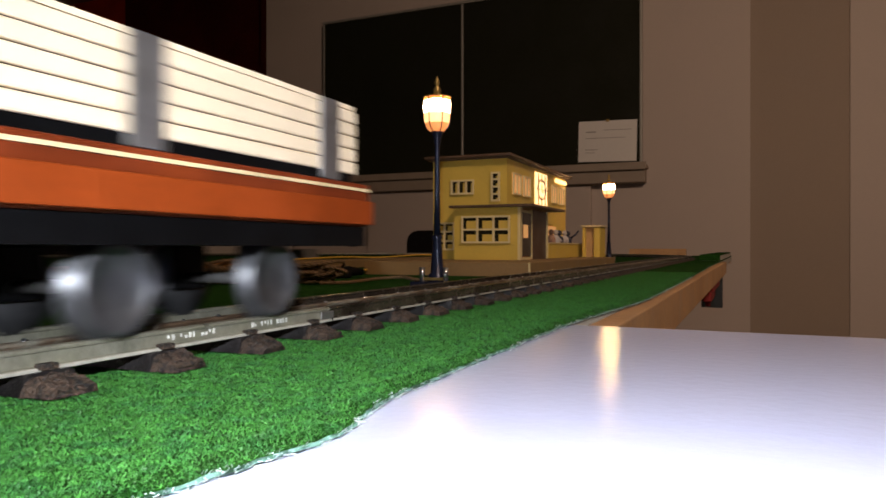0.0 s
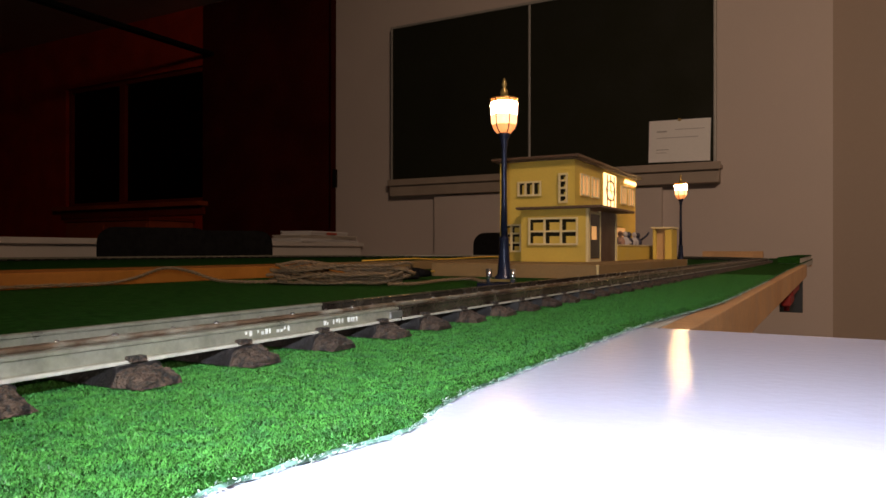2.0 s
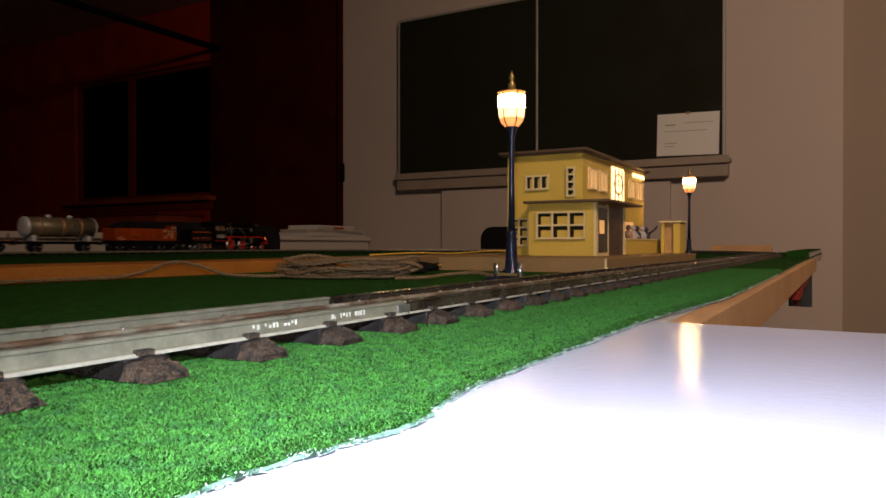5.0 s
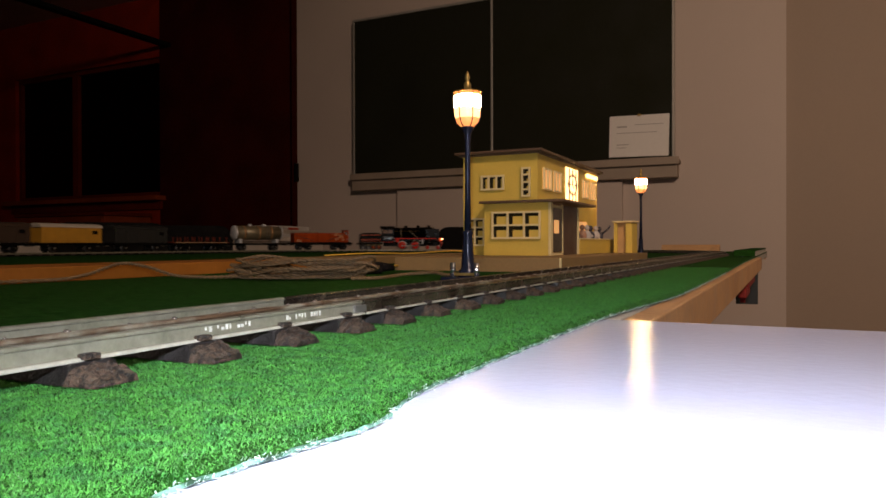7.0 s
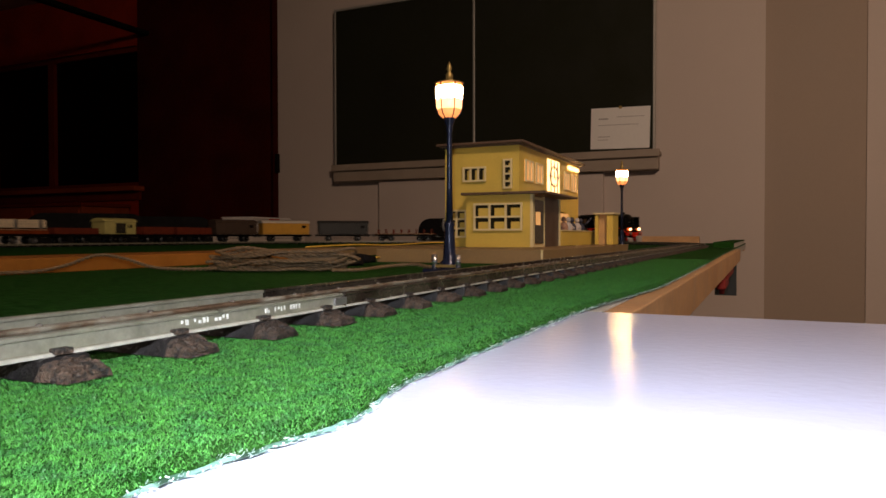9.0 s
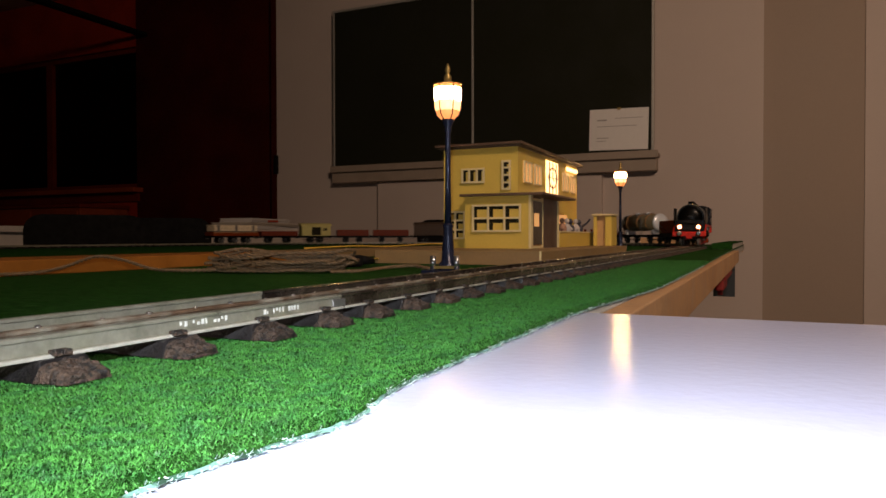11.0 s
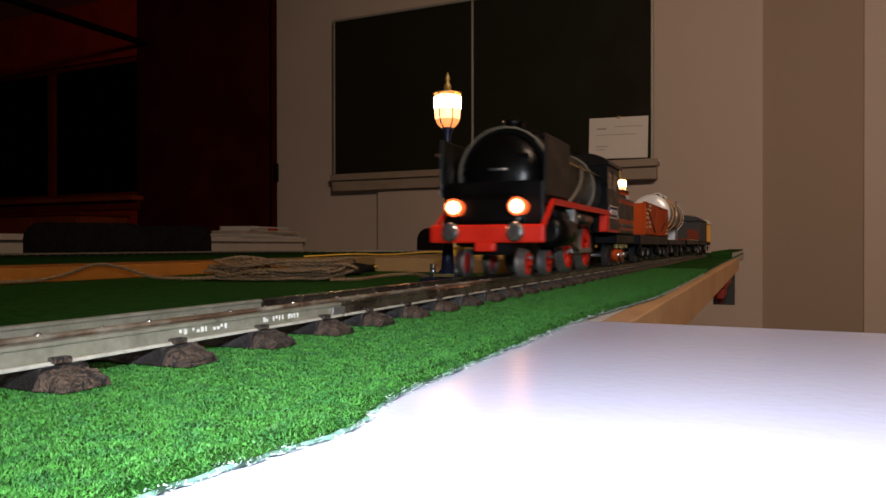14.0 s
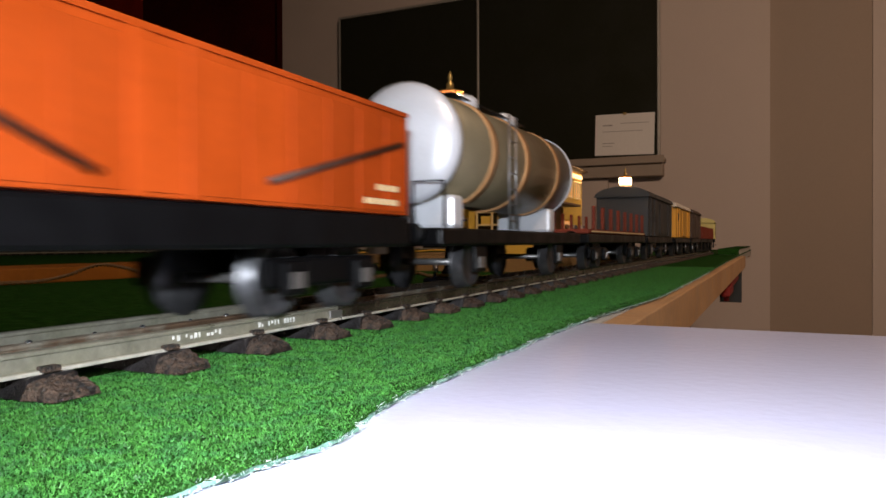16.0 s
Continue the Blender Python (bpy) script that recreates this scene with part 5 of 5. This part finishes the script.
    part("cabin_lamp_bracket", boxed(-0.010, 0.010, CB - 0.0062, CB - 0.003, 0.0535, 0.0575, bevel=0.0006), "steel", cab)
    bogie(t, L / 2 - 0.045)
    bogie(t, -L / 2 + 0.045)
    return t


def tank_wagon(L=0.225):
    t = thing("tank_wagon", "silver-ended tank wagon with a drab shell and copper bands", "tank wagon")
    underframe(t, L, 0.0270, 0.0190, 0.0265)
    tank = part("tank_shell", lathe(bmesh.new(), ((-0.090, 0.0262), (0.090, 0.0255)), (0, 0, 0.0640), "Y", 32), "tank_brass", t)
    for s in (-1, 1):
        part("tank_end", lathe(bmesh.new(), ((s * 0.0902, 0.0268), (s * 0.0925, 0.0268), (s * 0.0955, 0.0250), (s * 0.0980, 0.0175), (s * 0.0992, 0.0060), (s * 0.0994, 0.0005)), (0, 0, 0.0640), "Y", 32), "silver", tank, "polished silver dished tank end")
        part("saddle", boxed(-0.018, 0.018, s * 0.075 - 0.006, s * 0.075 + 0.006, 0.0266, 0.0420, bevel=0.002), "silver", t)
    for y in (-0.060, 0.0, 0.050):
        part("tank_band", lathe(bmesh.new(), ((y - 0.003, 0.0268), (y + 0.003, 0.0268)), (0, 0, 0.0640), "Y", 32), "copper", tank)
    for y in (-0.030, 0.028):
        part("filler_dome", lathe(bmesh.new(), ((0.0885, 0.0080), (0.0945, 0.0076), (0.0965, 0.0052), (0.0970, 0.0005)), (0, y, 0), "Z", 18), "silver", tank)
    for sx in (-1, 1):
        lad = part("ladder", tube(bmesh.new(), (sx * 0.0275, 0.024, 0.027), (sx * 0.0275, 0.024, 0.084), 0.0007, seg=6), "steel", t)
        part("ladder_rail", tube(bmesh.new(), (sx * 0.0275, 0.034, 0.027), (sx * 0.0275, 0.034, 0.084), 0.0007, seg=6), "steel", lad)
        for k in range(7):
            part("ladder_rung", tube(bmesh.new(), (sx * 0.0275, 0.024, 0.031 + k * 0.008), (sx * 0.0275, 0.034, 0.031 + k * 0.008), 0.0005, seg=5), "steel", lad)
    part("walkway", boxed(-0.006, 0.006, -0.055, 0.055, 0.0925, 0.0933), "frame_black", t)
    for y in (-0.05, 0.05):
        part("walkway_post", tube(bmesh.new(), (0, y, 0.088), (0, y, 0.0929), 0.001, seg=6), "frame_black", t)
    hr = bmesh.new()
    wire_mesh(hr, [(-0.024, 0.104, 0.027), (-0.024, 0.104, 0.046), (-0.010, 0.104, 0.046), (-0.010, 0.104, 0.027)], 0.0006, 6)
    part("end_rail", hr, "frame_black", t)
    for y in (-0.066, 0.066):
        axle(t, y, 0.0115)
        for sx in (-1, 1):
            part("axle_guard", boxed(sx * 0.0240 - 0.0012, sx * 0.0240 + 0.0012, y - 0.007, y + 0.007, 0.007, 0.0190, bevel=0.0006), "frame_black", t)
            part("bearing", boxed(sx * 0.0256 - 0.0004, sx * 0.0256 + 0.0004, y - 0.003, y + 0.003, 0.009, 0.0140), "steel", t)
    return t


def stake_wagon(L=0.250):
    t = thing("stake_wagon", "long low red flat wagon with pale upright stakes", "flat wagon")
    underframe(t, L, 0.0290, 0.0195, 0.0265)
    part("deck", boxed(-0.0285, 0.0285, -L / 2 + 0.002, L / 2 - 0.002, 0.0266, 0.0300, bevel=0.0008), "brown_red", t)
    for k in range(8):
        for sx in (-1, 1):
            y = -L / 2 + 0.018 + k * (L - 0.036) / 7
            part("stake", boxed(sx * 0.0282 - 0.0012, sx * 0.0282 + 0.0012, y - 0.002, y + 0.002, 0.0301, 0.0470, bevel=0.0005), "brown_red", t)
    for sx in (-1, 1):
        part("deck_stripe", boxed(sx * 0.0287 - 0.0003, sx * 0.0287 + 0.0003, -L / 2 + 0.01, L / 2 - 0.01, 0.0278, 0.0288), "ink", t)
    bogie(t, L / 2 - 0.05)
    bogie(t, -L / 2 + 0.05)
    return t


def van(L, body, roof, label, door=None, height=0.069):
    t = thing("goods_van", label, "goods van")
    underframe(t, L, 0.0280, 0.0190, 0.0262)
    bd = part("van_body", boxed(-0.0280, 0.0280, -L / 2 + 0.003, L / 2 - 0.003, 0.0265, height, bevel=0.001), body, t)
    prof = [(-0.0300, height)] + [(0.0300 * math.cos(a), height + 0.0002 + 0.0115 * math.sin(a)) for a in np.linspace(math.pi, 0, 11)][1:]
    part("van_roof", extrude_profile(bmesh.new(), prof, -L / 2, L / 2), roof, t)
    for sx in (-1, 1):
        part("sliding_door", boxed(sx * 0.0286 - 0.0007, sx * 0.0286 + 0.0007, -0.018, 0.018, 0.0290, height - 0.004, bevel=0.0005), door or body, bd)
        for k in range(-3, 4):
            if abs(k) > 1:
                y = k * (L / 2 - 0.01) / 3.2
                part("side_post", boxed(sx * 0.0284 - 0.0007, sx * 0.0284 + 0.0007, y - 0.0016, y + 0.0016, 0.0270, height - 0.001, bevel=0.0004), body, bd)
        part("vent", boxed(sx * 0.0284 - 0.0006, sx * 0.0284 + 0.0006, L / 2 - 0.034, L / 2 - 0.018, height - 0.018, height - 0.008), "frame_black", bd)
        part("step_board", boxed(sx * 0.0290 - 0.002, sx * 0.0290 + 0.002, -0.045, 0.045, 0.0120, 0.0132), "frame_black", t)
    for y in (-L / 2 + 0.042, L / 2 - 0.042):
        axle(t, y, 0.0110)
        for sx in (-1, 1):
            part("axle_guard", boxed(sx * 0.0240 - 0.0012, sx * 0.0240 + 0.0012, y - 0.008, y + 0.008, 0.006, 0.0190, bevel=0.0006), "frame_black", t)
            part("bearing", boxed(sx * 0.0256 - 0.0005, sx * 0.0256 + 0.0005, y - 0.0032, y + 0.0032, 0.009, 0.0145), "steel", t)
    return t


def open_wagon(L, label, height=0.050):
    t = thing("open_wagon", label, "goods wagon")
    underframe(t, L, 0.0275, 0.0190, 0.0262)
    part("floor", boxed(-0.0265, 0.0265, -L / 2 + 0.003, L / 2 - 0.003, 0.0263, 0.0280), "brown_red", t)
    for sx in (-1, 1):
        s = part("wagon_side", boxed(sx * 0.0275 - 0.001, sx * 0.0275 + 0.001, -L / 2 + 0.003, L / 2 - 0.003, 0.0265, height, bevel=0.0004), "brown_red", t)
        for k in range(7):
            y = -L / 2 + 0.008 + k * (L - 0.016) / 6
            part("side_post", boxed(sx * 0.0290 - 0.0006, sx * 0.0290 + 0.0006, y - 0.0014, y + 0.0014, 0.0268, height, bevel=0.0003), "brown_red", s)
    for s in (-1, 1):
        part("wagon_end", boxed(-0.0265, 0.0265, s * (L / 2 - 0.004) - 0.001, s * (L / 2 - 0.004) + 0.001, 0.0265, height), "brown_red", t)
    for y in (-L / 2 + 0.038, L / 2 - 0.038):
        axle(t, y, 0.0110)
        for sx in (-1, 1):
            part("axle_guard", boxed(sx * 0.0240 - 0.0012, sx * 0.0240 + 0.0012, y - 0.008, y + 0.008, 0.006, 0.0190, bevel=0.0006), "frame_black", t)
    return t


def loaded_wagon(L=0.185):
    t = thing("loaded_flat_wagon", "red-brown flat wagon carrying a cream planked box load", "flat wagon")
    part("underframe", boxed(-0.0270, 0.0270, -L / 2, L / 2, 0.0200, 0.0262), "frame_black", t)
    part("deck", boxed(-0.0290, 0.0290, -L / 2 + 0.001, L / 2 - 0.001, 0.0263, 0.0400, bevel=0.0008), "rust_red", t)
    for sx in (-1, 1):
        part("sill", boxed(sx * 0.0296 - 0.0010, sx * 0.0296 + 0.0010, -L / 2 + 0.001, L / 2 - 0.001, 0.0268, 0.0345, bevel=0.0004), "sill", t)
        part("deck_line", boxed(sx * 0.0294 - 0.0004, sx * 0.0294 + 0.0004, -L / 2 + 0.002, L / 2 - 0.002, 0.0375, 0.0384), "ink", t)
    z0 = 0.0430
    load = part("load_core", boxed(-0.0255, 0.0255, -L / 2 + 0.007, L / 2 - 0.007, 0.0401, 0.0625), "frame_black", t)
    for sx in (-1, 1):
        for k in range(5):
            z = z0 + k * 0.0041
            part("load_board", boxed(sx * 0.0264 - 0.0008, sx * 0.0264 + 0.0008, -L / 2 + 0.006, L / 2 - 0.006, z, z + 0.0038, bevel=0.0006), "load", load)
        for y in (-0.070, 0.0, 0.070):
            part("load_strap", boxed(sx * 0.0276 - 0.0005, sx * 0.0276 + 0.0005, y - 0.005, y + 0.005, 0.0402, 0.0645, bevel=0.0004), "steel", load)
    for s in (-1, 1):
        for k in range(5):
            z = z0 + k * 0.0041
            part("load_board", boxed(-0.0250, 0.0250, s * (L / 2 - 0.0062) - 0.0007, s * (L / 2 - 0.0062) + 0.0007, z, z + 0.0038, bevel=0.0005), "load", load)
    part("load_top", boxed(-0.0262, 0.0262, -L / 2 + 0.006, L / 2 - 0.006, 0.0636, 0.0650), "load", load)
    buffers(t, L / 2, sgn=1)
    buffers(t, -L / 2, sgn=-1)
    for y in (-0.054, 0.0, 0.054):
        axle(t, y, 0.0105)
        for sx in (-1, 1):
            part("axle_guard", boxed(sx * 0.0125 - 0.0010, sx * 0.0125 + 0.0010, y - 0.007, y + 0.007, 0.0070, 0.0199, bevel=0.0006), "frame_black", t)
    return t


# metres behind the locomotive's front, and each vehicle
loco = locomotive()
TRAIN = [
    (0.125, loco),
    (0.288, tender()),
    (0.4875, cabin_wagon()),
    (0.746, tank_wagon()),
    (1.000, stake_wagon()),
    (1.250, van(0.20, "van_green", "van_green", "dark grey-green goods van with a rounded roof")),
    (1.485, van(0.19, "van_yellow", "box_white", "orange-yellow goods van with a pale roof")),
    (1.690, van(0.17, "van_brown", "van_brown", "dark brown goods van with a rounded roof")),
    (1.870, open_wagon(0.15, "plain red-brown open goods wagon")),
    (2.025, open_wagon(0.13, "short red-brown open goods wagon")),
    (2.175, van(0.12, "van_cream", "van_cream", "pale yellow goods van with a dark open door", "pane_dark", 0.064)),
    (2.325, open_wagon(0.15, "plain red-brown open goods wagon", 0.044)),
    (2.505, loaded_wagon()),
]
# the locomotive's body starts at its front, so its middle is moved to the origin
for ob in loco.children:
    ob.matrix_parent_inverse = Matrix.Translation((0, 0.125, 0))

drivers = []
for sx in (-1, 1):
    for y, r, n in ((-0.0145, 0.0082, 9), (-0.0575, 0.0082, 9), (-0.107, 0.0178, 12), (-0.159, 0.0178, 12)):
        w = spoked_wheel(loco, "driving_wheel" if r > 0.015 else "leading_wheel", r, n)
        drivers.append((w, sx, y + 0.125, r))

RUN = [(0, -4.611), (0.5, -4.435), (1, -4.250), (2, -3.860), (3, -3.439), (9, -0.661), (11.6, 0.402), (12, 0.565), (14, 1.380), (14.5, 1.585), (14.6, 1.624), (15.2, 1.854), (15.7, 2.034), (16, 2.131)]


def run(t):
    """How far the locomotive's front has come along the oval at t seconds."""
    return float(np.interp(t, [r[0] for r in RUN], [r[1] for r in RUN]))


def motions():
    for back, vehicle in TRAIN:
        rows = []
        for i in range(65):
            t = i * 0.25
            x, y, h = way(run(t) - back)
            rows.append((t, pose(x, y, RAIL_Z, 0, 0, h)))
        walk(vehicle, rows)
    for w, sx, y, r in drivers:
        rows = []
        for i in range(241):
            t = i / 15
            a = math.degrees(-(run(t) - run(0)) / r)
            side = pose(sx * 0.0205, y, r) @ Matrix.Rotation(radians(a), 4, "X") @ (Matrix.Rotation(math.pi, 4, "Z") if sx < 0 else Matrix.Identity(4))
            rows.append((t, side))
        walk(w, rows)


motions()
